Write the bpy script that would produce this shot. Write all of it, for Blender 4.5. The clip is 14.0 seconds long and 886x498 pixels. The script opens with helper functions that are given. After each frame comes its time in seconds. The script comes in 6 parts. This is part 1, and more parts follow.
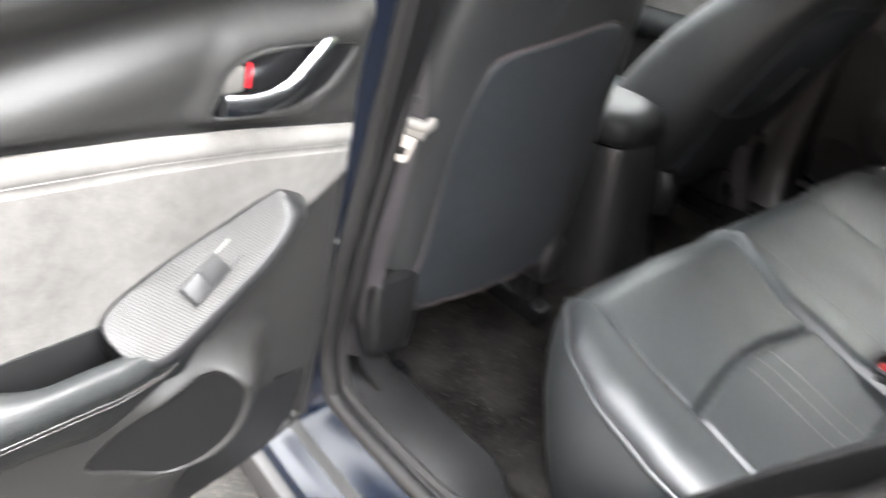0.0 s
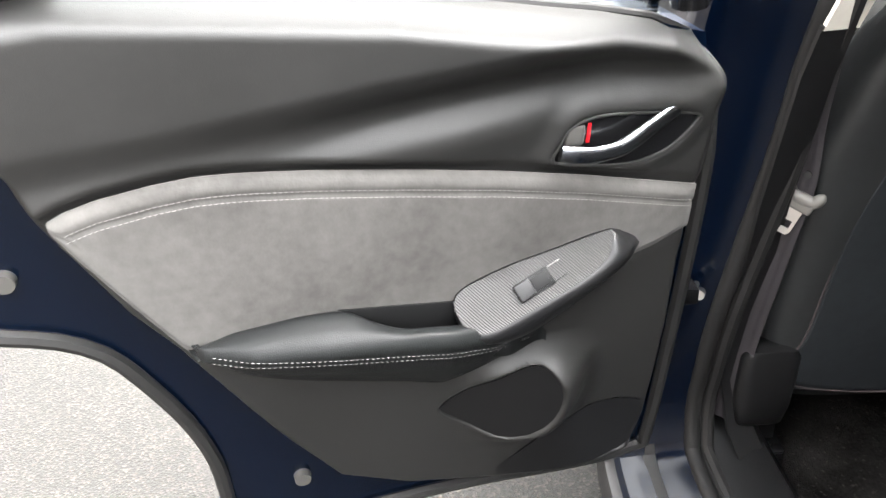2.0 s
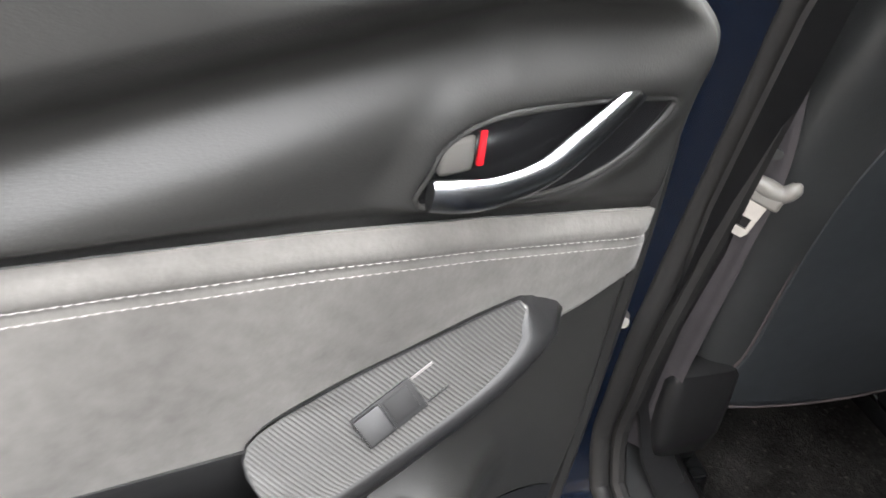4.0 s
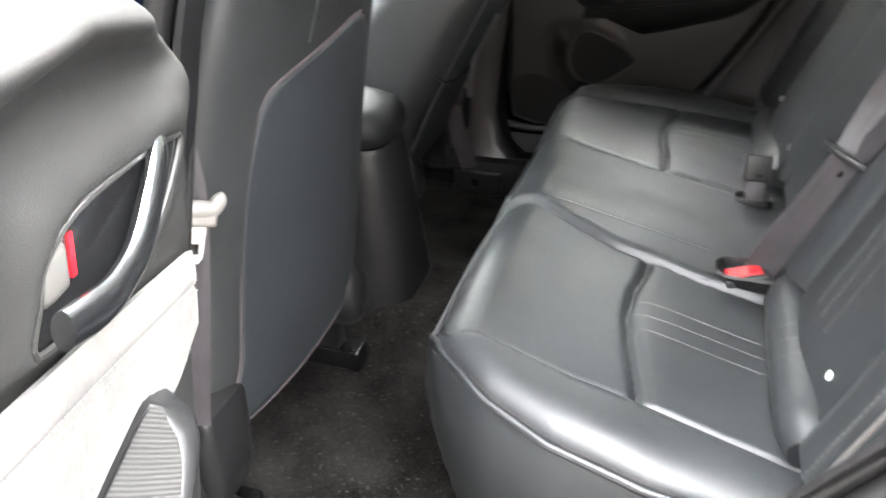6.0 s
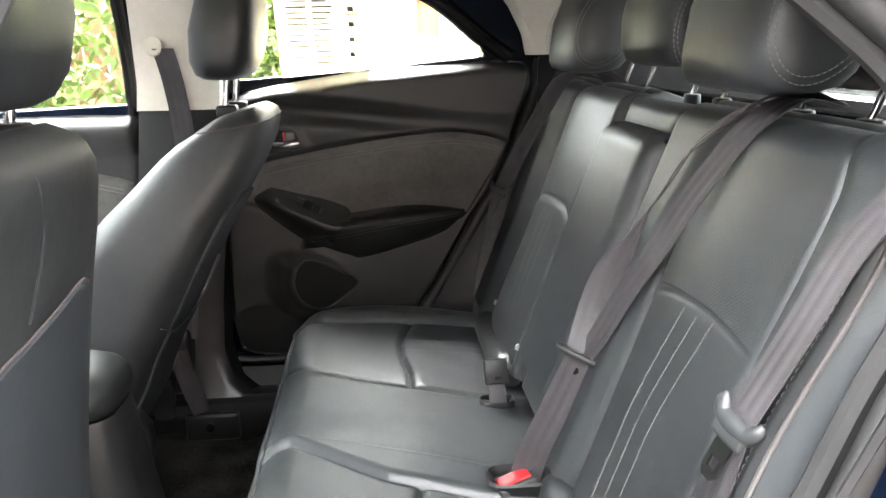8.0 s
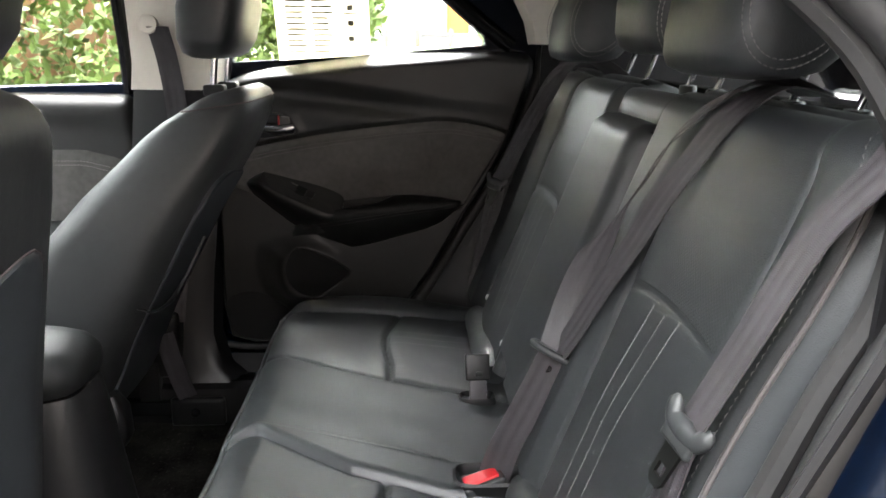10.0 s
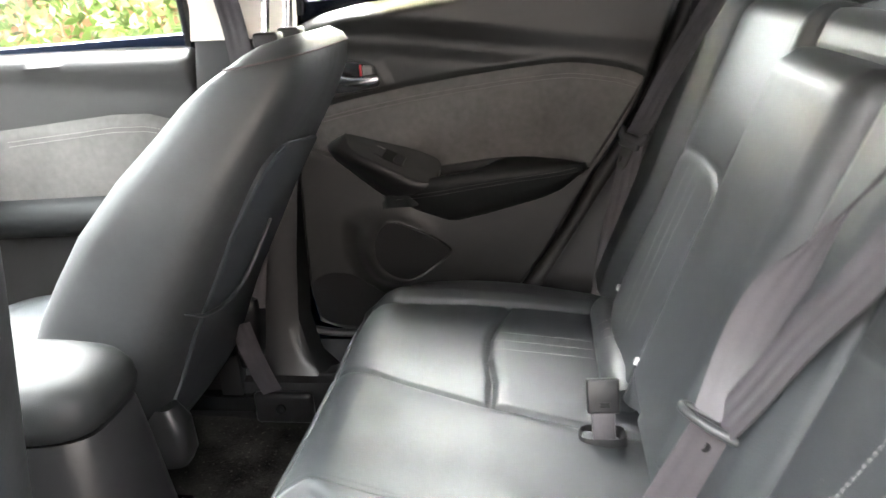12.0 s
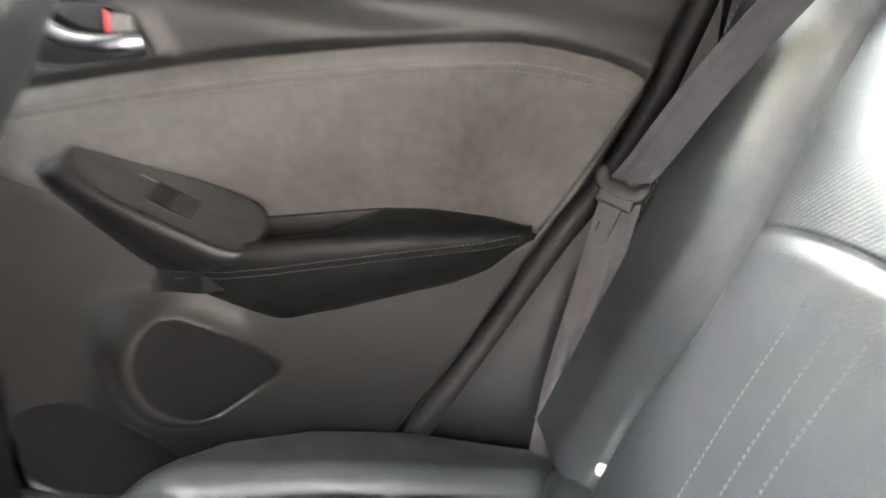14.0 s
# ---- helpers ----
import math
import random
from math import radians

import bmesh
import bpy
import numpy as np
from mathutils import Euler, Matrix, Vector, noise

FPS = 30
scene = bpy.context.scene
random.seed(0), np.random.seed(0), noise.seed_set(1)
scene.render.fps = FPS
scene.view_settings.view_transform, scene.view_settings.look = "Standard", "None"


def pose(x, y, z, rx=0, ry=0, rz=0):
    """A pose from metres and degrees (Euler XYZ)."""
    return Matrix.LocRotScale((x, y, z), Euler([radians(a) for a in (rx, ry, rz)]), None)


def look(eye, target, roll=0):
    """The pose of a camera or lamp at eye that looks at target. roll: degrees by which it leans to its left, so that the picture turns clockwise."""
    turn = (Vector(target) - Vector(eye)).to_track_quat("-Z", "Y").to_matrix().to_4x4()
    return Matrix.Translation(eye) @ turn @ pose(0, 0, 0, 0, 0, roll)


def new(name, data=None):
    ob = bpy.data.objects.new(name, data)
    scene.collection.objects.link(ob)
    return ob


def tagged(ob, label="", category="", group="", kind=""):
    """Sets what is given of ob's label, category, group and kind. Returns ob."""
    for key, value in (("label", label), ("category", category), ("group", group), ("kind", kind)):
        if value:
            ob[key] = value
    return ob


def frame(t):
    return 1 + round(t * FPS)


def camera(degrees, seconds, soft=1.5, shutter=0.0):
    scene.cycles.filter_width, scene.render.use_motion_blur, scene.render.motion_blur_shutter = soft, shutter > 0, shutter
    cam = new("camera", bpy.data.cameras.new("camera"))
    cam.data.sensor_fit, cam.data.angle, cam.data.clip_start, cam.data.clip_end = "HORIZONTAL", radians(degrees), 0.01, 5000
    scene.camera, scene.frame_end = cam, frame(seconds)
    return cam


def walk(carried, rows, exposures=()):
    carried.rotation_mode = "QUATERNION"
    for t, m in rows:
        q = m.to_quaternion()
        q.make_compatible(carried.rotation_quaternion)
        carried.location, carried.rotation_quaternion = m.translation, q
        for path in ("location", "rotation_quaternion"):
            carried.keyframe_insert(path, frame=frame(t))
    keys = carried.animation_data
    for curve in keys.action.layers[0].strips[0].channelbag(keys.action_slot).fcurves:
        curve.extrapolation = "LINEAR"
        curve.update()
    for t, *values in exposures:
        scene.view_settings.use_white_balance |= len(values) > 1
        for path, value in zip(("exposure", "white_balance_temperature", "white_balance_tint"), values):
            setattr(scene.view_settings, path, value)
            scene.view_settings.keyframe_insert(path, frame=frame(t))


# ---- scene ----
cam = camera(60.7, 14.0, shutter=0.5)
PATH = [
    (0, (0.61, -1.294, 1.2), (-0.658, -0.126, 0.186), 6.2),
    (0.5, (0.689, -1.216, 1.192), (-1.0, -0.648, 0.284), 1.8),
    (1, (0.727, -1.181, 1.208), (-1.063, -1.044, 0.326), -1.0),
    (1.5, (0.778, -1.175, 1.227), (-1.014, -1.146, 0.34), -2.0),
    (2, (0.819, -1.174, 1.243), (-0.973, -1.173, 0.356), -2.7),
    (2.2, (0.818, -1.172, 1.24), (-0.974, -1.164, 0.352), -3.0),
    (4.3, (0.359, -1.11, 1.153), (-1.191, -0.651, -0.025), 1.3),
    (4.5, (0.351, -1.115, 1.139), (-1.159, -0.527, -0.033), 1.7),
    (5, (0.388, -1.134, 1.133), (-0.89, -0.11, -0.015), 2.3),
    (5.5, (0.37, -1.183, 1.161), (-0.58, 0.231, 0.113), 0.6),
    (6, (0.297, -1.237, 1.158), (-0.261, 0.4, 0.153), -1.5),
    (6.5, (0.271, -1.252, 1.156), (-0.047, 0.433, 0.126), -2.0),
    (7, (0.264, -1.227, 1.178), (0.174, 0.578, 0.322), -1.0),
    (7.1, (0.266, -1.232, 1.196), (0.219, 0.593, 0.38), -1.7),
    (7.5, (0.243, -1.212, 1.197), (0.32, 0.691, 0.585), -1.7),
    (7.7, (0.229, -1.208, 1.195), (0.378, 0.716, 0.669), -1.7),
    (9.8, (0.295, -1.177, 1.164), (0.416, 0.757, 0.668), 1.0),
    (10, (0.308, -1.173, 1.165), (0.402, 0.756, 0.644), 0.4),
    (10.5, (0.348, -1.11, 1.164), (0.432, 0.805, 0.593), -0.6),
    (11, (0.384, -0.981, 1.155), (0.34, 0.913, 0.515), -1.4),
    (11.5, (0.368, -0.866, 1.136), (0.161, 1.008, 0.468), -3.3),
    (12, (0.356, -0.822, 1.157), (0.093, 1.04, 0.476), -3.3),
    (12.5, (0.278, -0.703, 1.149), (0.014, 1.164, 0.483), -0.7),
    (13, (0.25, -0.568, 1.145), (0.147, 1.32, 0.495), 2.0),
    (13.5, (0.226, -0.371, 1.133), (0.283, 1.507, 0.449), 1.0),
    (14, (0.265, -0.128, 1.041), (0.451, 1.751, 0.38), 3.2),
]
walk(cam, [(t, look(eye, target, roll)) for t, eye, target, roll in PATH], exposures=[(0.0, 6.05), (0.5, 5.5), (1.0, 5.05), (2.0, 4.75), (4.3, 5.15), (5.0, 5.9), (5.5, 6.35), (6.0, 6.5), (6.5, 6.55), (7.0, 6.75), (7.5, 6.85), (9.8, 5.8), (10.5, 5.9), (11.0, 6.75), (11.5, 7.15), (12.5, 7.55), (13.5, 8.35), (14.0, 8.85)])

# ---------- light ----------
world = bpy.data.worlds.new("overcast_sky")
scene.world = world
world.use_nodes = True
wn = world.node_tree.nodes
sky = wn.new("ShaderNodeTexSky")
sky.sky_type, sky.sun_disc = "NISHITA", False
sky.sun_elevation, sky.sun_rotation = radians(68), radians(350)
sky.air_density, sky.dust_density, sky.ozone_density = 1.0, 8.0, 1.0
hs = wn.new("ShaderNodeHueSaturation")
hs.inputs["Saturation"].default_value = 0.06
world.node_tree.links.new(sky.outputs[0], hs.inputs["Color"])
world.node_tree.links.new(hs.outputs[0], wn["Background"].inputs[0])
wn["Background"].inputs[1].default_value = 0.15

sun_data = bpy.data.lights.new("sun", "SUN")
sun_data.energy, sun_data.angle, sun_data.color = 0.35, radians(40), (1.0, 0.96, 0.90)
sun = new("sun", sun_data)
sun.matrix_world = look((-1.6, 5.0, 9.0), (0.2, 0.0, 0.5))

# ---------- mesh helpers ----------


def smooth(a, b, x):
    t = np.clip((np.asarray(x, float) - a) / (b - a), 0, 1)
    return t * t * (3 - 2 * t)


def itp(x, pairs):
    xs, ys = zip(*pairs)
    return np.interp(x, xs, ys)


def signed(poly, u, v):
    """Signed distance of points (u, v) to a polygon, negative inside."""
    p = np.array(poly, float)
    u, v = np.asarray(u, float), np.asarray(v, float)
    best, inside = np.full(u.shape, 1e9), np.zeros(u.shape, bool)
    for (ax, ay), (bx, by) in zip(p, np.roll(p, -1, 0)):
        ex, ey = bx - ax, by - ay
        t = np.clip(((u - ax) * ex + (v - ay) * ey) / (ex * ex + ey * ey + 1e-12), 0, 1)
        best = np.minimum(best, np.hypot(u - ax - t * ex, v - ay - t * ey))
        cross = ((ay > v) != (by > v)) & (u < (bx - ax) * (v - ay) / (by - ay + 1e-12) + ax)
        inside ^= cross
    return np.where(inside, -best, best)


def build(verts, faces):
    bm = bmesh.new()
    vs = [bm.verts.new(v) for v in verts]
    for f in faces:
        try:
            bm.faces.new([vs[i] for i in f])
        except ValueError:
            pass
    return bm


def part(name, bm, material, parent=None, label="", angle=40, fix=True):
    """Links a bmesh as one mesh object under a thing or a part."""
    if fix:
        bmesh.ops.recalc_face_normals(bm, faces=bm.faces)
    me = bpy.data.meshes.new(name)
    bm.to_mesh(me)
    bm.free()
    me.polygons.foreach_set("use_smooth", [True] * len(me.polygons))
    me.set_sharp_from_angle(angle=radians(angle))
    me.materials.append(material)
    ob = new(name, me)
    ob.parent = parent
    if label:
        tagged(ob, label)
    return ob


def thing(name, label, category, group="", kind=""):
    return tagged(new(name), label, category, group, kind)


def sheet(p, thick=0.0, wrap=False):
    """A grid of points (n, m, 3) as a surface, with a back face at that depth against its normal."""
    p = np.asarray(p, float)
    n, m = p.shape[:2]
    du, dv = np.gradient(p, axis=0), np.gradient(p, axis=1)
    nor = np.cross(du, dv)
    nor /= np.linalg.norm(nor, axis=2, keepdims=True) + 1e-12
    verts = [tuple(q) for q in p.reshape(-1, 3)]
    faces = []
    mm = m if wrap else m - 1
    for i in range(n - 1):
        for j in range(mm):
            k = (j + 1) % m
            faces.append((i * m + j, (i + 1) * m + j, (i + 1) * m + k, i * m + k))
    if thick:
        o = n * m
        verts += [tuple(q) for q in (p - nor * thick).reshape(-1, 3)]
        faces += [tuple(o + a for a in reversed(f)) for f in faces]
        rim = [i * m for i in range(n)] + [(n - 1) * m + j for j in range(1, m)] + [i * m + m - 1 for i in range(n - 2, -1, -1)] + list(range(m - 2, 0, -1))
        for a, b in zip(rim, rim[1:] + rim[:1]):
            faces.append((a, b, b + o, a + o))
    return build(verts, faces)


def loft(rings, cap=True):
    """Closed rings of equal count joined into one skin."""
    r = np.asarray(rings, float)
    n, m = r.shape[:2]
    verts = [tuple(q) for q in r.reshape(-1, 3)]
    faces = [(i * m + j, i * m + (j + 1) % m, (i + 1) * m + (j + 1) % m, (i + 1) * m + j) for i in range(n - 1) for j in range(m)]
    if cap:
        faces += [tuple(range(m - 1, -1, -1)), tuple((n - 1) * m + j for j in range(m))]
    return build(verts, faces)


def resample(pts, count, closed=True):
    """Catmull-Rom through points, evenly in length."""
    p = np.asarray(pts, float)
    n = len(p)
    idx = range(n if closed else n - 1)
    out = []
    for i in idx:
        a, b, c, d = (p[(i - 1) % n], p[i], p[(i + 1) % n], p[(i + 2) % n]) if closed else (p[max(i - 1, 0)], p[i], p[i + 1], p[min(i + 2, n - 1)])
        for t in np.linspace(0, 1, 12, endpoint=False):
            out.append(0.5 * (2 * b + (c - a) * t + (2 * a - 5 * b + 4 * c - d) * t * t + (3 * b - a - 3 * c + d) * t ** 3))
    if closed:
        out.append(p[0])
    else:
        out.append(p[-1])
    out = np.array(out)
    s = np.concatenate([[0], np.cumsum(np.linalg.norm(np.diff(out, axis=0), axis=1))])
    at = np.linspace(0, s[-1], count, endpoint=not closed)
    return np.stack([np.interp(at, s, out[:, k]) for k in range(out.shape[1])], 1)


def tube(pts, radius, sides=10, closed=False, flat=1.0, up=(0, 0, 1)):
    """A round or flattened bar along points."""
    p = np.asarray(pts, float)
    n = len(p)
    tan = np.roll(p, -1, 0) - np.roll(p, 1, 0) if closed else np.gradient(p, axis=0)
    tan /= np.linalg.norm(tan, axis=1, keepdims=True) + 1e-12
    ref = np.array(up, float)
    side = np.cross(tan, ref)
    side /= np.linalg.norm(side, axis=1, keepdims=True) + 1e-12
    top = np.cross(side, tan)
    rad = np.broadcast_to(np.asarray(radius, float), (n,))
    ang = np.linspace(0, 2 * math.pi, sides, endpoint=False)
    rings = p[:, None] + rad[:, None, None] * (np.cos(ang)[None, :, None] * side[:, None] + flat * np.sin(ang)[None, :, None] * top[:, None])
    if closed:
        rings = np.concatenate([rings, rings[:1]])
    return loft(rings, cap=not closed)


def ribbon(pts, across, width, thick=0.0015):
    """A strap along points; across: its width's direction at each point."""
    p, a = np.asarray(pts, float), np.asarray(across, float)
    a = np.broadcast_to(a, p.shape)
    a = a / (np.linalg.norm(a, axis=1, keepdims=True) + 1e-12)
    tan = np.gradient(p, axis=0)
    nor = np.cross(tan, a)
    nor /= np.linalg.norm(nor, axis=1, keepdims=True) + 1e-12
    cols = np.linspace(-0.5, 0.5, 17)
    ridge = 0.00045 * np.cos(cols * 2 * np.pi * 3.0) + 0.0012 * (cols * 2) ** 2
    grid = p[:, None] + cols[None, :, None] * width * a[:, None] + ridge[None, :, None] * nor[:, None]
    return sheet(grid, thick)


def box(x0, x1, y0, y1, z0, z1, bevel=0.004, seg=2):
    bm = bmesh.new()
    bmesh.ops.create_cube(bm, size=1.0)
    for v in bm.verts:
        v.co = ((x0 + x1) / 2 + v.co.x * (x1 - x0), (y0 + y1) / 2 + v.co.y * (y1 - y0), (z0 + z1) / 2 + v.co.z * (z1 - z0))
    if bevel:
        bmesh.ops.bevel(bm, geom=list(bm.edges), offset=bevel, segments=seg, affect="EDGES", profile=0.6)
    return bm


def moved(bm, m):
    bmesh.ops.transform(bm, matrix=m, verts=bm.verts)
    return bm


def disc(c, axis, r, h, sides=20, bevel=0.0):
    bm = bmesh.new()
    bmesh.ops.create_cone(bm, cap_ends=True, segments=sides, radius1=r, radius2=r * 0.92, depth=h)
    q = Vector(axis).to_track_quat("Z", "Y").to_matrix().to_4x4()
    return moved(bm, Matrix.Translation(c) @ q)


def stitches(pts, nor, length=0.0055, gap=0.003, r=0.0008):
    """A row of thread dashes along points on a surface."""
    p = resample(pts, max(8, int(len(pts) * 12)), closed=False)
    n3 = np.asarray(nor, float)
    n3 = np.broadcast_to(n3, (len(pts), 3))
    nn = np.stack([np.interp(np.linspace(0, 1, len(p)), np.linspace(0, 1, len(pts)), n3[:, k]) for k in range(3)], 1)
    s = np.concatenate([[0], np.cumsum(np.linalg.norm(np.diff(p, axis=0), axis=1))])
    verts, faces = [], []
    at = 0.0
    while at + length < s[-1]:
        a = np.array([np.interp(at, s, p[:, k]) for k in range(3)])
        b = np.array([np.interp(at + length, s, p[:, k]) for k in range(3)])
        n = np.array([np.interp(at, s, nn[:, k]) for k in range(3)])
        n /= np.linalg.norm(n) + 1e-12
        t = (b - a) / (np.linalg.norm(b - a) + 1e-12)
        w = np.cross(n, t)
        o = len(verts)
        mid = (a + b) / 2 + n * r * 1.2
        for q, k in ((a, 0.5), (mid, 1.0), (b, 0.5)):
            verts += [tuple(q + w * r * k), tuple(q + n * r * k), tuple(q - w * r * k)]
        faces += [(o, o + 1, o + 4, o + 3), (o + 1, o + 2, o + 5, o + 4), (o + 3, o + 4, o + 7, o + 6), (o + 4, o + 5, o + 8, o + 7), (o, o + 2, o + 1), (o + 6, o + 7, o + 8)]
        at += length + gap
    return build(verts, faces)


def plate(outer, holes, y0, y1, lean=None):
    """A wall in the x-z plane with openings through it, from y0 to y1."""
    bm = bmesh.new()
    edges = []
    for loop in (outer, *holes):
        vs = [bm.verts.new((x, y0, z)) for x, z in loop]
        edges += [bm.edges.new((a, b)) for a, b in zip(vs, vs[1:] + vs[:1])]
    bmesh.ops.triangle_fill(bm, use_beauty=True, use_dissolve=False, edges=edges)
    geo = bmesh.ops.extrude_face_region(bm, geom=list(bm.faces))
    for v in geo["geom"]:
        if isinstance(v, bmesh.types.BMVert):
            v.co.y += y1 - y0
    if lean:
        for v in bm.verts:
            v.co.y += lean(v.co.z)
    return bm


# ---------- materials ----------


def mat(name, color, rough=0.5, metal=0.0, bump=(), vary=0.0, vary_scale=6.0, spec=0.5, coat=0.0, sheen=0.0, rough_vary=0.0):
    """A procedural surface: bump is rows of (kind, scale, strength, distance)."""
    m = bpy.data.materials.new(name)
    m.use_nodes = True
    nt = m.node_tree
    b = nt.nodes["Principled BSDF"]
    b.inputs["Base Color"].default_value = (*color, 1)
    b.inputs["Roughness"].default_value = rough
    b.inputs["Metallic"].default_value = metal
    b.inputs["Specular IOR Level"].default_value = spec
    b.inputs["Coat Weight"].default_value = coat
    b.inputs["Coat Roughness"].default_value = 0.05 if coat > 0.5 else 0.22
    b.inputs["Sheen Weight"].default_value = sheen
    co = nt.nodes.new("ShaderNodeTexCoord")
    if vary:
        nz = nt.nodes.new("ShaderNodeTexNoise")
        nz.inputs["Scale"].default_value, nz.inputs["Detail"].default_value = vary_scale, 6
        nz2 = nt.nodes.new("ShaderNodeTexNoise")
        nz2.inputs["Scale"].default_value, nz2.inputs["Detail"].default_value = vary_scale * 14, 4
        add = nt.nodes.new("ShaderNodeMath")
        add.operation = "MULTIPLY_ADD"
        add.inputs[1].default_value = 0.4
        ramp = nt.nodes.new("ShaderNodeValToRGB")
        ramp.color_ramp.elements[0].position, ramp.color_ramp.elements[1].position = 0.45, 0.95
        ramp.color_ramp.elements[0].color = (*[c * (1 - vary) for c in color], 1)
        ramp.color_ramp.elements[1].color = (*[min(1, c * (1 + vary)) for c in color], 1)
        nt.links.new(co.outputs["Object"], nz.inputs["Vector"])
        nt.links.new(co.outputs["Object"], nz2.inputs["Vector"])
        nt.links.new(nz2.outputs["Fac"], add.inputs[0])
        nt.links.new(nz.outputs["Fac"], add.inputs[2])
        nt.links.new(add.outputs[0], ramp.inputs[0])
        nt.links.new(ramp.outputs[0], b.inputs["Base Color"])
        if rough_vary:
            mr = nt.nodes.new("ShaderNodeMapRange")
            mr.inputs["From Min"].default_value, mr.inputs["From Max"].default_value = 0.4, 1.0
            mr.inputs["To Min"].default_value, mr.inputs["To Max"].default_value = rough - rough_vary, rough + rough_vary
            nt.links.new(add.outputs[0], mr.inputs["Value"])
            nt.links.new(mr.outputs[0], b.inputs["Roughness"])
    last = None
    for kind, scale, strength, dist in bump:
        if kind == "cells":
            tex = nt.nodes.new("ShaderNodeTexVoronoi")
            tex.inputs["Scale"].default_value = scale
            out = tex.outputs["Distance"]
        elif kind == "weave":
            tex = nt.nodes.new("ShaderNodeTexWave")
            tex.inputs["Scale"].default_value = scale
            out = tex.outputs["Fac"]
        else:
            tex = nt.nodes.new("ShaderNodeTexNoise")
            tex.inputs["Scale"].default_value, tex.inputs["Detail"].default_value = scale, 5
            out = tex.outputs["Fac"]
        nt.links.new(co.outputs["Object"], tex.inputs["Vector"])
        bp = nt.nodes.new("ShaderNodeBump")
        bp.inputs["Strength"].default_value, bp.inputs["Distance"].default_value = strength, dist
        nt.links.new(out, bp.inputs["Height"])
        if last:
            nt.links.new(last.outputs[0], bp.inputs["Normal"])
        last = bp
    if last:
        nt.links.new(last.outputs[0], b.inputs["Normal"])
    return m


LEATHER = mat("black_leather", (0.0160, 0.0182, 0.0198), 0.46, spec=0.68, bump=(("noise", 9, 0.10, 0.010), ("noise", 45, 0.10, 0.003), ("cells", 700, 0.16, 0.001)), vary=0.3, vary_scale=5, rough_vary=0.05)
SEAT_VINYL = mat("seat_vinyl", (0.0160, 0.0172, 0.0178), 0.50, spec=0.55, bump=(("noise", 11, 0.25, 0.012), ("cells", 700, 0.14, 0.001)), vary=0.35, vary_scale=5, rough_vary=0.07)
PERFORATED = mat("perforated_leather", (0.0150, 0.0172, 0.0182), 0.45, spec=0.7, bump=(("noise", 9, 0.10, 0.008), ("cells", 650, 0.15, 0.001)), vary=0.2, vary_scale=5, rough_vary=0.04)


def perforate(m, lean, pitch):
    """Sinks a diamond grid of small holes into a leather, laid out on the leaning seat back."""
    nt = m.node_tree
    b = nt.nodes["Principled BSDF"]
    co = nt.nodes.new("ShaderNodeTexCoord")
    along = []
    for axis in ((math.sin(lean) * 0.7071, 0.7071, math.cos(lean) * 0.7071), (math.sin(lean) * 0.7071, -0.7071, math.cos(lean) * 0.7071)):
        dot = nt.nodes.new("ShaderNodeVectorMath")
        dot.operation = "DOT_PRODUCT"
        dot.inputs[1].default_value = axis
        nt.links.new(co.outputs["Object"], dot.inputs[0])
        along.append(dot)
    xy = nt.nodes.new("ShaderNodeCombineXYZ")
    nt.links.new(along[0].outputs["Value"], xy.inputs[0])
    nt.links.new(along[1].outputs["Value"], xy.inputs[1])
    vo = nt.nodes.new("ShaderNodeTexVoronoi")
    vo.voronoi_dimensions = "2D"
    vo.inputs["Scale"].default_value, vo.inputs["Randomness"].default_value = 1.0 / pitch, 0.05
    nt.links.new(xy.outputs[0], vo.inputs["Vector"])
    mr = nt.nodes.new("ShaderNodeMapRange")
    mr.inputs["From Min"].default_value, mr.inputs["From Max"].default_value = 0.20, 0.34
    nt.links.new(vo.outputs["Distance"], mr.inputs["Value"])
    mix = nt.nodes.new("ShaderNodeMix")
    mix.data_type = "RGBA"
    mix.inputs[6].default_value = (0.007, 0.008, 0.0085, 1)
    nt.links.new(mr.outputs[0], mix.inputs[0])
    nt.links.new(b.inputs["Base Color"].links[0].from_socket, mix.inputs[7])
    nt.links.new(mix.outputs[2], b.inputs["Base Color"])
    bp = nt.nodes.new("ShaderNodeBump")
    bp.inputs["Strength"].default_value, bp.inputs["Distance"].default_value = 0.25, 0.0007
    nt.links.new(b.inputs["Normal"].links[0].from_socket, bp.inputs["Normal"])
    nt.links.new(mr.outputs[0], bp.inputs["Height"])
    nt.links.new(bp.outputs[0], b.inputs["Normal"])


perforate(PERFORATED, radians(20), 0.0042)
SEATBACK_VINYL = mat("seatback_vinyl", (0.022, 0.025, 0.028), 0.5, spec=0.35, bump=(("noise", 6, 0.1, 0.01), ("noise", 500, 0.15, 0.001)), vary=0.3, vary_scale=4)
ARM_LEATHER = mat("armrest_leather", (0.0088, 0.0096, 0.0098), 0.50, spec=0.2, bump=(("noise", 9, 0.12, 0.01), ("cells", 700, 0.16, 0.001)), vary=0.2, vary_scale=5, rough_vary=0.06)
SOFT_PLASTIC = mat("soft_touch_plastic", (0.0165, 0.0163, 0.0158), 0.46, spec=0.40, bump=(("cells", 900, 0.10, 0.001), ("noise", 300, 0.08, 0.001)), vary=0.2, vary_scale=5, rough_vary=0.05)
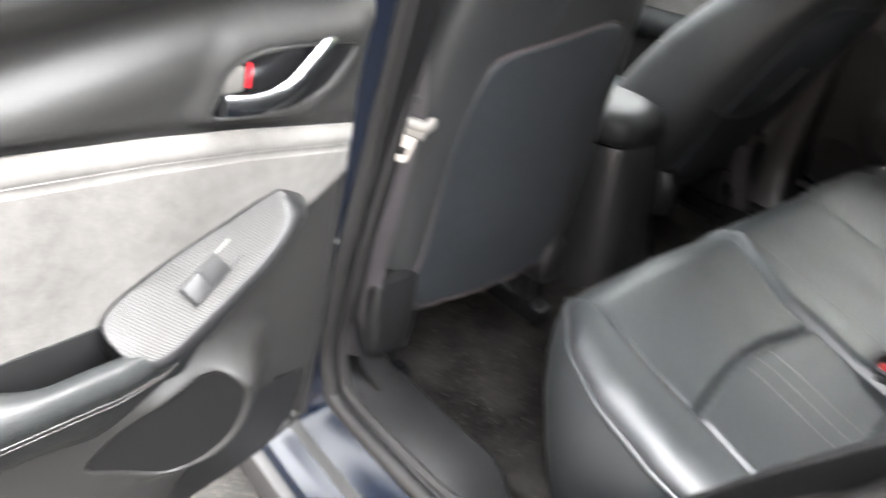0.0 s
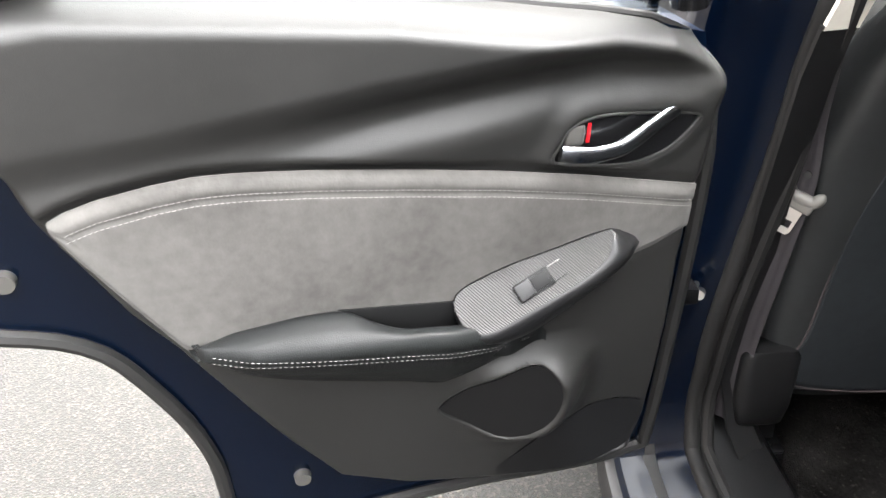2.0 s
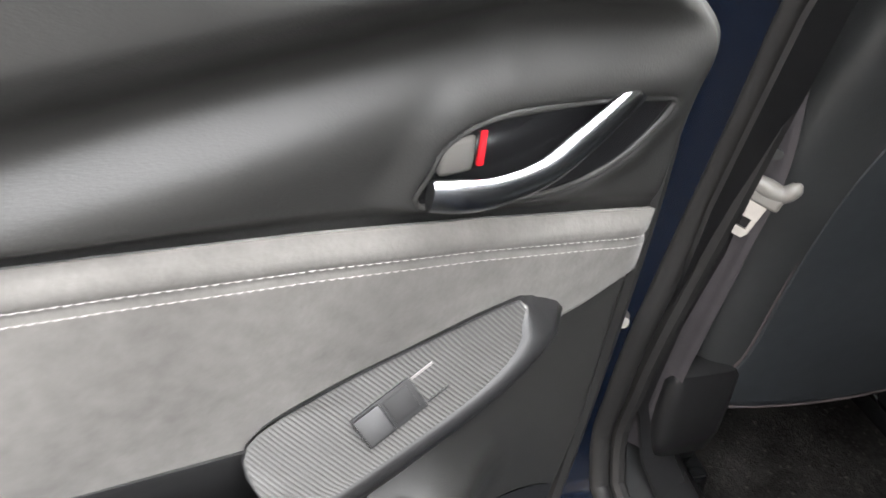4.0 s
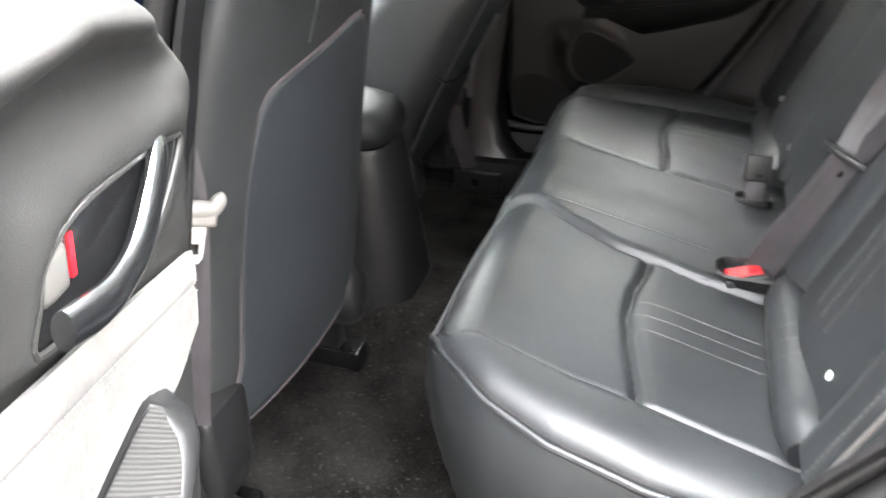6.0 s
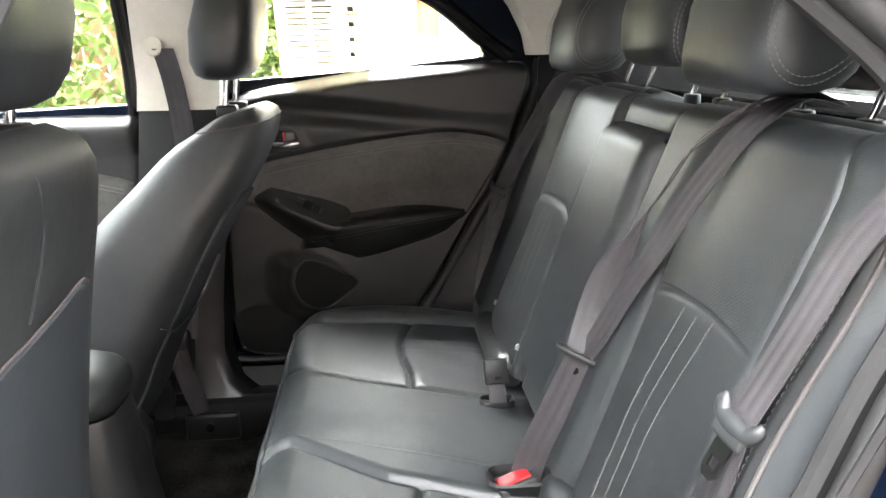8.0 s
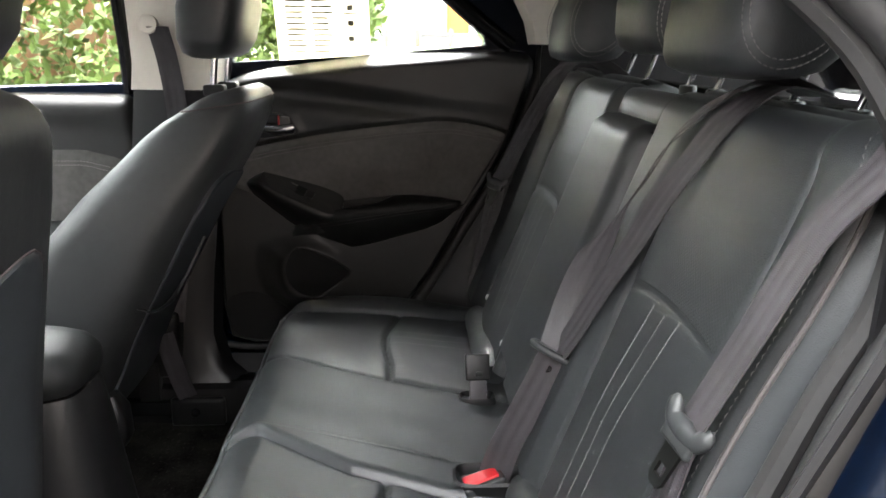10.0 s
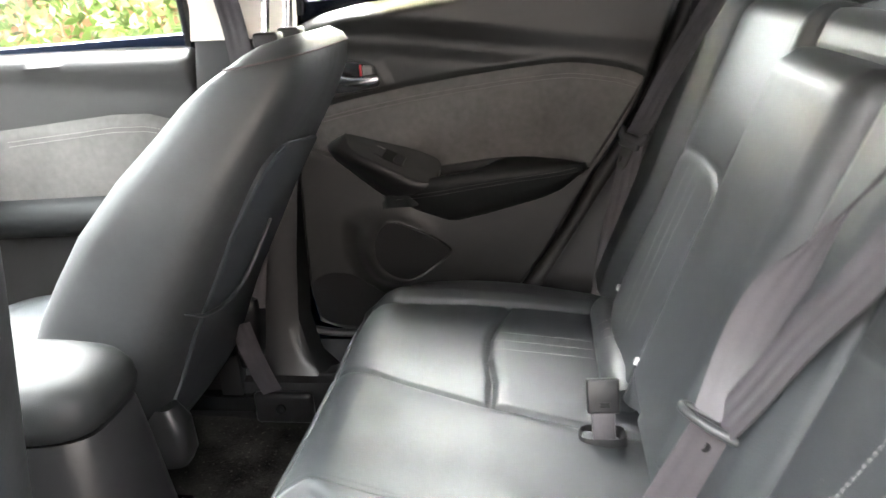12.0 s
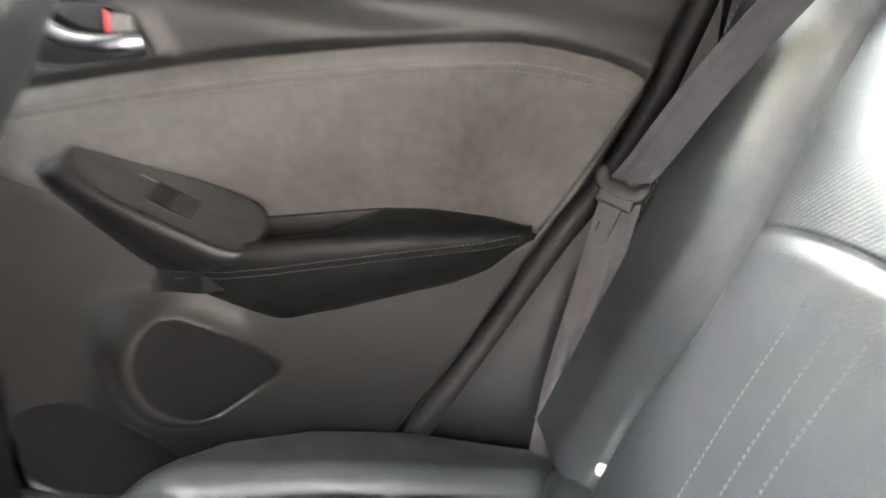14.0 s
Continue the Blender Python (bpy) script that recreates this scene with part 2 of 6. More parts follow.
HARD_PLASTIC = mat("hard_plastic", (0.0085, 0.0085, 0.009), 0.36, spec=0.35, bump=(("cells", 1100, 0.12, 0.0008),), vary=0.25, vary_scale=7, rough_vary=0.06)
GLOSS_BLACK = mat("gloss_black", (0.006, 0.006, 0.0065), 0.22, bump=(("noise", 40, 0.02, 0.001),))
RUBBER = mat("rubber_seal", (0.014, 0.0135, 0.0135), 0.55, spec=0.35, bump=(("noise", 120, 0.15, 0.001),), vary=0.25, vary_scale=12)
SUEDE = mat("grey_suede", (0.080, 0.077, 0.073), 0.95, bump=(("noise", 260, 0.25, 0.001),), vary=0.34, vary_scale=5, spec=0.15, sheen=0.08)
CARPET = mat("carpet", (0.018, 0.017, 0.016), 0.98, bump=(("noise", 420, 1.0, 0.006), ("noise", 60, 0.5, 0.006)), vary=0.8, vary_scale=11, spec=0.03)
lint_tree = CARPET.node_tree
lint = lint_tree.nodes.new("ShaderNodeTexNoise")
lint.inputs["Scale"].default_value, lint.inputs["Detail"].default_value = 120, 9
lint_ramp = lint_tree.nodes.new("ShaderNodeValToRGB")
lint_ramp.color_ramp.elements[0].position, lint_ramp.color_ramp.elements[1].position = 0.60, 0.80
lint_mix = lint_tree.nodes.new("ShaderNodeMix")
lint_mix.data_type = "RGBA"
lint_mix.inputs["B"].default_value = (0.075, 0.070, 0.062, 1)
lint_bsdf = lint_tree.nodes["Principled BSDF"]
base_link = lint_bsdf.inputs["Base Color"].links[0].from_socket
lint_tree.links.new(lint_tree.nodes["Texture Coordinate"].outputs["Object"], lint.inputs["Vector"])
lint_tree.links.new(lint.outputs["Fac"], lint_ramp.inputs[0])
lint_tree.links.new(lint_ramp.outputs[0], lint_mix.inputs["Factor"])
lint_tree.links.new(base_link, lint_mix.inputs["A"])
lint_tree.links.new(lint_mix.outputs["Result"], lint_bsdf.inputs["Base Color"])
THREAD = mat("pale_thread", (0.21, 0.202, 0.19), 0.8, bump=(("noise", 900, 0.3, 0.0005),))
GREY_THREAD = mat("grey_thread", (0.15, 0.144, 0.138), 0.7, spec=0.3, bump=(("noise", 900, 0.3, 0.0005),))
DARK_THREAD = mat("plum_thread", (0.075, 0.060, 0.062), 0.8, spec=0.2, bump=(("noise", 900, 0.3, 0.0005),))
CHROME = mat("satin_chrome", (0.62, 0.63, 0.65), 0.2, 1.0, bump=(("noise", 200, 0.02, 0.0005),))
DARK_CHROME = mat("dark_satin_chrome", (0.26, 0.27, 0.285), 0.24, 1.0, bump=(("noise", 200, 0.02, 0.0005),))
STEEL = mat("bare_steel", (0.55, 0.54, 0.52), 0.35, 1.0, bump=(("noise", 150, 0.1, 0.0005),), vary=0.2)
RED = mat("red_plastic", (0.42, 0.006, 0.012), 0.4, bump=(("noise", 200, 0.05, 0.0005),))
GREY_PLASTIC = mat("grey_plastic", (0.065, 0.062, 0.058), 0.42, bump=(("noise", 300, 0.1, 0.0005),))
BUCKLE_GREY = mat("buckle_plastic", (0.022, 0.0235, 0.024), 0.42, spec=0.4, bump=(("noise", 300, 0.1, 0.0005),))
WEBBING = mat("belt_webbing", (0.034, 0.0305, 0.0335), 0.5, spec=0.5, bump=(("weave", 520, 0.15, 0.0006), ("noise", 20, 0.1, 0.003)), vary=0.25, vary_scale=20)
PAINT = mat("deep_blue_paint", (0.0006, 0.0027, 0.0085), 0.26, 0.0, bump=(("noise", 3, 0.01, 0.01),), coat=0.1, spec=0.2, vary=0.2, vary_scale=200)
HEADLINER = mat("beige_headliner", (0.55, 0.52, 0.46), 0.95, bump=(("noise", 500, 0.3, 0.001),), vary=0.08, spec=0.1)
WHITE = mat("white_plastic", (0.6, 0.6, 0.58), 0.4, bump=(("noise", 200, 0.03, 0.0005),))
PAPER = mat("printed_paper", (0.62, 0.60, 0.52), 0.9, bump=(("noise", 30, 0.1, 0.001),), vary=0.05)
TONGUE_GREY = mat("pale_tongue_plastic", (0.15, 0.142, 0.13), 0.4, bump=(("noise", 300, 0.1, 0.0005),))
PIPING = mat("grey_piping_highlight", (0.10, 0.092, 0.090), 0.32, bump=(("noise", 300, 0.1, 0.0005),))
INK = mat("grey_ink", (0.16, 0.15, 0.13), 0.9, bump=(("noise", 30, 0.1, 0.001),))
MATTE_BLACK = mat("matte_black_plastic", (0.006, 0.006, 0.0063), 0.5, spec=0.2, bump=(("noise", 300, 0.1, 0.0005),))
lt = PAPER.node_tree
thin = lt.nodes.new("ShaderNodeBsdfTranslucent")
thin.inputs[0].default_value = (0.8, 0.76, 0.62, 1)
blend = lt.nodes.new("ShaderNodeMixShader")
blend.inputs[0].default_value = 0.55
lt.links.new(lt.nodes["Principled BSDF"].outputs[0], blend.inputs[1])
lt.links.new(thin.outputs[0], blend.inputs[2])
lt.links.new(blend.outputs[0], lt.nodes["Material Output"].inputs[0])


def striped():
    m = mat("carbon_stripe_trim", (0.1, 0.1, 0.1), 0.42, spec=0.35)
    nt = m.node_tree
    b = nt.nodes["Principled BSDF"]
    co = nt.nodes.new("ShaderNodeTexCoord")
    mp = nt.nodes.new("ShaderNodeMapping")
    mp.inputs["Rotation"].default_value = (0, radians(38), 0)
    wv = nt.nodes.new("ShaderNodeTexWave")
    wv.inputs["Scale"].default_value = 120
    wv.bands_direction = "Z"
    rp = nt.nodes.new("ShaderNodeValToRGB")
    rp.color_ramp.elements[0].color, rp.color_ramp.elements[1].color = (0.009, 0.009, 0.009, 1), (0.030, 0.0295, 0.0285, 1)
    bp = nt.nodes.new("ShaderNodeBump")
    bp.inputs["Strength"].default_value, bp.inputs["Distance"].default_value = 0.5, 0.001
    nt.links.new(co.outputs["Object"], mp.inputs["Vector"])
    nt.links.new(mp.outputs[0], wv.inputs["Vector"])
    nt.links.new(wv.outputs["Fac"], rp.inputs[0])
    nt.links.new(rp.outputs[0], b.inputs["Base Color"])
    nt.links.new(wv.outputs["Fac"], bp.inputs["Height"])
    nt.links.new(bp.outputs[0], b.inputs["Normal"])
    return m


STRIPE = striped()


def asphalt():
    m = mat("aggregate_asphalt", (0.2, 0.18, 0.15), 0.9)
    nt = m.node_tree
    b = nt.nodes["Principled BSDF"]
    co = nt.nodes.new("ShaderNodeTexCoord")
    vo = nt.nodes.new("ShaderNodeTexVoronoi")
    vo.inputs["Scale"].default_value = 150
    vo.inputs["Randomness"].default_value = 1.0
    nz = nt.nodes.new("ShaderNodeTexNoise")
    nz.inputs["Scale"].default_value, nz.inputs["Detail"].default_value = 2.5, 8
    rp = nt.nodes.new("ShaderNodeValToRGB")
    e = rp.color_ramp.elements
    e[0].position, e[0].color = 0.0, (0.007, 0.006, 0.005, 1)
    e[1].position, e[1].color = 1.0, (0.042, 0.036, 0.029, 1)
    e.new(0.45).color = (0.0065, 0.0057, 0.0047, 1)
    e.new(0.75).color = (0.0135, 0.0117, 0.0096, 1)
    mx = nt.nodes.new("ShaderNodeMix")
    mx.data_type, mx.blend_type = "RGBA", "MULTIPLY"
    mx.inputs["Factor"].default_value = 0.6
    sep = nt.nodes.new("ShaderNodeSeparateColor")
    bp = nt.nodes.new("ShaderNodeBump")
    bp.inputs["Strength"].default_value, bp.inputs["Distance"].default_value = 0.7, 0.004
    for tex in (vo, nz):
        nt.links.new(co.outputs["Object"], tex.inputs["Vector"])
    nt.links.new(vo.outputs["Color"], sep.inputs[0])
    nt.links.new(sep.outputs[0], rp.inputs[0])
    nt.links.new(rp.outputs[0], mx.inputs["A"])
    nt.links.new(nz.outputs["Fac"], mx.inputs["B"])
    nt.links.new(mx.outputs["Result"], b.inputs["Base Color"])
    nt.links.new(vo.outputs["Distance"], bp.inputs["Height"])
    nt.links.new(bp.outputs[0], b.inputs["Normal"])
    return m


ASPHALT = asphalt()


def glass(name, tint):
    m = bpy.data.materials.new(name)
    m.use_nodes = True
    nt = m.node_tree
    nt.nodes.remove(nt.nodes["Principled BSDF"])
    tr, gl, mix, fr = (nt.nodes.new(k) for k in ("ShaderNodeBsdfTransparent", "ShaderNodeBsdfGlossy", "ShaderNodeMixShader", "ShaderNodeFresnel"))
    tr.inputs[0].default_value = (*tint, 1)
    gl.inputs["Roughness"].default_value = 0.01
    fr.inputs[0].default_value = 1.45
    nt.links.new(fr.outputs[0], mix.inputs[0])
    nt.links.new(tr.outputs[0], mix.inputs[1])
    nt.links.new(gl.outputs[0], mix.inputs[2])
    nt.links.new(mix.outputs[0], nt.nodes["Material Output"].inputs[0])
    return m


GLASS = glass("window_glass", (0.79, 0.805, 0.80))
TINTED = glass("tinted_glass", (0.54, 0.56, 0.56))

# ---------- ground ----------
GROUND_Z = -0.06


def ground_height(x, y):
    return GROUND_Z + 1.47 * smooth(4.5, 18.5, y) + 0.0 * x


gx, gy = np.meshgrid(np.concatenate([np.linspace(-400, -12, 6), np.linspace(-10, 10, 21), np.linspace(12, 400, 6)]), np.concatenate([np.linspace(-400, -10, 6), np.linspace(-8, 20, 29), np.linspace(24, 400, 6)]), indexing="ij")
tagged(part("ground", sheet(np.stack([gx, gy, ground_height(gx, gy)], 2)), ASPHALT, fix=False), "weathered asphalt with pale exposed aggregate", "ground", kind="structure")

# unseen wall, added to keep low sky light off the cabin's lower parts
LIGHT_BLOCK = mat("light_block_dark", (0.085, 0.072, 0.064), 0.9, bump=(("noise", 12, 0.3, 0.02),), vary=0.3, vary_scale=1.5, spec=0.2)
tagged(part("wall_light_block", box(-9, 9, -3.9, -3.6, GROUND_Z, 2.8, 0.02), LIGHT_BLOCK), "unseen dark wall added to block low sky light", "wall", kind="structure")

# ---------- car body ----------
OPENING = [(-0.245, 0.40), (-0.235, 0.33), (-0.20, 0.295), (0.0, 0.29), (0.10, 0.305), (0.19, 0.35), (0.28, 0.44), (0.395, 0.555), (0.452, 0.63), (0.515, 0.715), (0.575, 0.82), (0.622, 0.925), (0.655, 1.0), (0.660, 1.07), (0.640, 1.138), (0.595, 1.20), (0.46, 1.305), (0.29, 1.36), (0.13, 1.375), (0.02, 1.33), (-0.05, 1.2), (-0.10, 1.08), (-0.14, 0.98), (-0.175, 0.82), (-0.20, 0.65), (-0.225, 0.5)]
FRONT_WINDOW = [(-0.95, 1.06), (-0.9, 1.06), (-0.36, 1.08), (-0.32, 1.30), (-0.34, 1.36), (-0.5, 1.38), (-0.7, 1.33)]
SIDE = [(-1.5, 0.16), (1.35, 0.16), (1.45, 0.5), (1.4, 1.0), (1.2, 1.35), (0.9, 1.43), (0.2, 1.46), (-0.45, 1.43), (-0.8, 1.3), (-1.2, 1.03), (-1.9, 0.9), (-2.0, 0.5)]


def side_wall(sign, name, hole_list):
    lean = lambda z: -sign * (0.42 * max(0.0, z - 1.12) + 0.04 * float(smooth(0.5, 0.95, z)))
    bm = plate(SIDE, hole_list, sign * 0.755, sign * 0.86, lean)
    ob = part(name, bm, PAINT, angle=30)
    return tagged(ob, "deep blue glossy painted car body side", "car body", kind="structure")




def grown(g):
    p = resample(OPENING, 70)
    d = p - p.mean(0)
    return p + d / np.linalg.norm(d, axis=1, keepdims=True) * g


np_pane = part("window_3", sheet(np.array([[(x, -0.79 + 0.42 * max(0.0, zz - 1.12), zz) for x in (-0.97, -0.65, -0.31)] for zz in (1.05, 1.2, 1.39)]), 0.004), GLASS, fix=False)
tagged(np_pane, "clear front side window glass", "window", kind="structure").visible_shadow = False
side_wall(-1, "wall_left", [grown(0.062), FRONT_WINDOW])
FAR_REAR = [(-0.12, 1.12), (0.2, 1.14), (0.50, 1.165), (0.47, 1.22), (0.36, 1.31), (0.20, 1.365), (0.02, 1.375), (-0.06, 1.36)]
FAR_FRONT = [(-1.0, 1.05), (-0.365, 1.07), (-0.345, 1.22), (-0.335, 1.36), (-0.5, 1.38), (-0.7, 1.33)]
wall_far = side_wall(1, "wall_right", [FAR_REAR, FAR_FRONT])

# inner lining of the near opening: painted flange, rubber seal and trim edge
loop = resample(OPENING, 160)
centre = loop.mean(0)


def loop_at(y, grow):
    d = loop - centre
    d = d / np.linalg.norm(d, axis=1, keepdims=True)
    q = loop + d * grow
    lean = 0.42 * np.maximum(0, q[:, 1] - 1.12) + 0.04 * smooth(0.5, 0.95, q[:, 1])
    return np.stack([q[:, 0], y + lean, q[:, 1]], 1)


seal = thing("door_seal", "black rubber seal round the rear door opening", "door seal")
part("bulb", tube(loop_at(-0.745, 0.0), 0.014, 10, closed=True, up=(0.3, 1, 0.2)), RUBBER, seal)
part("lip", tube(loop_at(-0.722, -0.014), 0.011, 8, closed=True, up=(0.3, 1, 0.2)), RUBBER, seal)
flange = np.stack([loop_at(-0.868, 0.075), loop_at(-0.862, 0.056), loop_at(-0.84, 0.046), loop_at(-0.80, 0.040), loop_at(-0.785, 0.024), loop_at(-0.76, 0.014), loop_at(-0.745, 0.002)])
flange = np.concatenate([flange, flange[:, :1]], 1)
tagged(part("door_frame_left", sheet(flange, 0.004), PAINT, fix=False), "deep blue painted metal flange of the door opening", "door frame", kind="structure")

# second step on the outer face of the pillar and sill
step = np.stack([loop_at(-0.860, 0.075), loop_at(-0.866, 0.08), loop_at(-0.868, 0.10), loop_at(-0.866, 0.12), loop_at(-0.860, 0.125)])
step = np.concatenate([step, step[:, :1]], 1)
tagged(part("trim", sheet(step, 0.004), PAINT, fix=False), "pressed blue metal ridge round the door opening", "car body", kind="structure")

low = [k for k in range(len(loop)) if loop[k, 1] < 0.42 and loop[k, 0] > -0.235]
low = sorted(low, key=lambda k: loop[k, 0])
guard = np.stack([loop_at(yy, gg)[low] for yy, gg in ((-0.804, 0.034), (-0.826, 0.040), (-0.832, 0.056), (-0.846, 0.062), (-0.850, 0.070), (-0.864, 0.076), (-0.872, 0.086), (-0.886, 0.090), (-0.892, 0.105), (-0.890, 0.16))])
tagged(part("trim_sill", sheet(guard, 0.004), RUBBER, fix=False), "black ribbed rubber strip along the outer sill", "sill trim", kind="structure")

# door check strap and bolts on the pillar
check = thing("door_check", "dark steel door check strap with round bolt heads", "door check")
part("strap", box(-0.30, -0.185, -0.86, -0.835, 0.645, 0.66, 0.003), STEEL, check)
part("bracket", box(-0.205, -0.165, -0.85, -0.79, 0.640, 0.668, 0.004), GLOSS_BLACK, check)
for cx, cz, cr in ((-0.176, 0.654, 0.0085), (-0.196, 0.657, 0.0055)):
    part("bolt", disc((cx, -0.786, cz), (0.9, -0.4, 0.1), cr, 0.014), STEEL, check)

# roof, ceiling, windscreen, tail
rx, ry = np.meshgrid(np.linspace(-0.62, 1.05, 18), np.linspace(-0.62, 0.62, 13), indexing="ij")
rz = 1.405 - 0.05 * (rx - 0.1) ** 2 / 0.6 - 0.05 * (ry / 0.62) ** 4
tagged(part("ceiling", sheet(np.stack([rx, ry, rz], 2), 0.012), HEADLINER, fix=False), "pale beige woven headliner", "ceiling", kind="structure")
tagged(part("roof", sheet(np.stack([rx * 1.04, ry * 1.06, rz + 0.045], 2), 0.006), PAINT, fix=False), "deep blue painted car roof", "roof", kind="structure")
wy = np.linspace(-0.62, 0.62, 7)
ws = np.stack([np.stack([np.full(7, x), wy * k, np.full(7, z)], 1) for x, z, k in ((-1.25, 1.02, 1.1), (-0.95, 1.2, 1.05), (-0.62, 1.37, 1.0))])
# unseen pane, tinted darker to hold back light on the console and seats
pane = part("window_1", sheet(ws, 0.004), TINTED, fix=False)
tagged(pane, "laminated windscreen glass, darkened to dim the light it lets in", "window", kind="structure").visible_shadow = False
dash = np.stack([np.stack([np.full(7, x), wy * 1.1, np.full(7, z)], 1) for x, z in ((-1.3, 1.02), (-1.05, 1.0), (-0.92, 0.96), (-0.88, 0.85), (-0.95, 0.6), (-1.0, 0.25))])
tagged(part("dashboard", sheet(dash, 0.03), SOFT_PLASTIC, fix=False), "black soft-touch dashboard", "dashboard", kind="structure")
tail = np.stack([np.stack([np.full(7, x), wy * 1.1, np.full(7, z)], 1) for x, z in ((1.32, 0.2), (1.36, 0.6), (1.33, 1.05))])
tagged(part("wall_rear", sheet(tail, 0.03), HARD_PLASTIC, fix=False), "black plastic lining of the tailgate", "tailgate", kind="structure")
rw = np.stack([np.stack([np.full(7, x), wy * 1.05, np.full(7, z)], 1) for x, z in ((1.33, 1.06), (1.2, 1.24), (1.06, 1.36))])
pane = part("window_2", sheet(rw, 0.004), TINTED, fix=False)
tagged(pane, "tinted tailgate window glass", "window", kind="structure").visible_shadow = False
shelf = np.stack([np.stack([np.full(7, x), wy * 1.05, np.full(7, z)], 1) for x, z in ((0.80, 1.0), (0.84, 1.02), (1.2, 1.03), (1.32, 1.02))])
tagged(part("parcel_shelf", sheet(shelf, 0.02), CARPET, fix=False), "dark felt parcel shelf behind the rear seat", "shelf", kind="structure")

# ---------- cabin floor, sills, pillars ----------
fx, fy = np.meshgrid(np.linspace(-1.05, 0.3, 70), np.linspace(-0.69, 0.69, 90), indexing="ij")
fz = 0.235 + 0.075 * smooth(0.17, 0.09, np.abs(fy)) + 0.05 * smooth(-0.02, 0.12, fx) + 0.05 * smooth(0.6, 0.68, np.abs(fy))
fz = fz + 0.003 * np.sin(fx * 31 + fy * 17) * np.cos(fy * 23)
tagged(part("floor", sheet(np.stack([fx, fy, fz], 2), 0.01), CARPET, fix=False), "worn dark charcoal cabin carpet", "floor", kind="structure")


def sill(sign, name):
    """Scuff trim that runs along the sill and sweeps up into the pillar and the wheel arch."""
    path = [(-1.0, 0.315), (-0.42, 0.315), (-0.25, 0.32), (-0.10, 0.318), (0.05, 0.320), (0.12, 0.338), (0.20, 0.392), (0.28, 0.475), (0.36, 0.57)]
    p = resample(path, 50, closed=False)
    prof = [(0.735, 0.045 if sign > 0 else -0.015), (0.71, 0.01 if sign > 0 else -0.004), (0.70, 0.0), (0.655, 0.012), (0.63, 0.010), (0.612, -0.01), (0.606, -0.06), (0.603, -0.12)]
    tan = np.gradient(p, axis=0)
    tan /= np.linalg.norm(tan, axis=1, keepdims=True)
    nor = np.stack([-tan[:, 1], tan[:, 0]], 1)
    slim = lambda x: 1.0 - 0.72 * float(smooth(0.04, 0.20, x))
    g = np.array([[(px + nx * h * slim(px), sign * (0.735 - (0.735 - yy) * slim(px)), pz + nz * h * slim(px)) for yy, h in prof] for (px, pz), (nx, nz) in zip(p, nor)])
    ob = part(name, sheet(g, 0.006), HARD_PLASTIC, fix=False)
    return tagged(ob, "black grained plastic sill trim", "sill trim", kind="structure")


sill(-1, "sill_left")
sill(1, "sill_right")


def pillar(sign, name):
    """Lower lining of the middle pillar, with flared foot."""
    rows = []
    for z, x0, x1, d in ((0.31, -0.50, -0.14, 0.62), (0.36, -0.44, -0.20, 0.635), (0.45, -0.40, -0.225, 0.65), (0.6, -0.385, -0.215, 0.66), (0.8, -0.37, -0.19, 0.665), (1.0, -0.345, -0.155, 0.665), (1.065, -0.335, -0.14, 0.66)):
        s = 0.0 if sign > 0 else (min(z, 1.065) - 0.45) * 0.12
        a, b = x0 + s, x1 + s * 0.9 + (0.045 if sign > 0 else 0.0)
        rows.append([(a, sign * (d + 0.06), z), (a + 0.01, sign * (d + 0.012), z), (a + 0.04, sign * d, z), ((a + b) / 2, sign * (d - 0.004), z), (b - 0.04, sign * d, z), (b - 0.012, sign * (d + 0.012), z), (b, sign * (d + 0.06), z)])
    ob = part(name, sheet(rows, 0.006), HARD_PLASTIC, fix=False)
    return tagged(ob, "black grained plastic pillar lining", "pillar trim", kind="structure")


pillar(-1, "pillar_lining_left")
rows = []
for z, x0, x1, d in ((1.06, -0.263, -0.075, 0.658), (1.16, -0.253, -0.054, 0.630), (1.27, -0.233, -0.034, 0.583), (1.36, -0.208, -0.004, 0.543)):
    rows.append([(x0, -d - 0.06, z), (x0 + 0.01, -d - 0.012, z), (x0 + 0.04, -d, z), ((x0 + x1) / 2, 0.004 - d, z), (x1 - 0.04, -d, z), (x1 - 0.012, -d - 0.012, z), (x1, -d - 0.06, z)])
tagged(part("pillar_trim_left", sheet(rows, 0.006), HEADLINER, fix=False), "beige textile upper pillar lining", "pillar trim", kind="structure")
pillar(1, "pillar_lining_right")


def upper_pillar(sign, name, x0, x1, shift):
    rows = []
    for z in (1.06, 1.12, 1.2, 1.3, 1.38):
        d = 0.655 - 0.42 * max(0, z - 1.12)
        k = shift * (z - 1.06)
        rows.append([(x0 + k, sign * (d + 0.05), z), (x0 + k + 0.008, sign * d, z), ((x0 + x1) / 2 + k, sign * (d - 0.006), z), (x1 + k - 0.008, sign * d, z), (x1 + k, sign * (d + 0.05), z)])
    ob = part(name, sheet(rows, 0.006), HEADLINER, fix=False)
    return tagged(ob, "beige textile upper pillar lining", "pillar trim", kind="structure")


upper_pillar(1, "pillar_trim_right", -0.335, -0.135, 0.12)



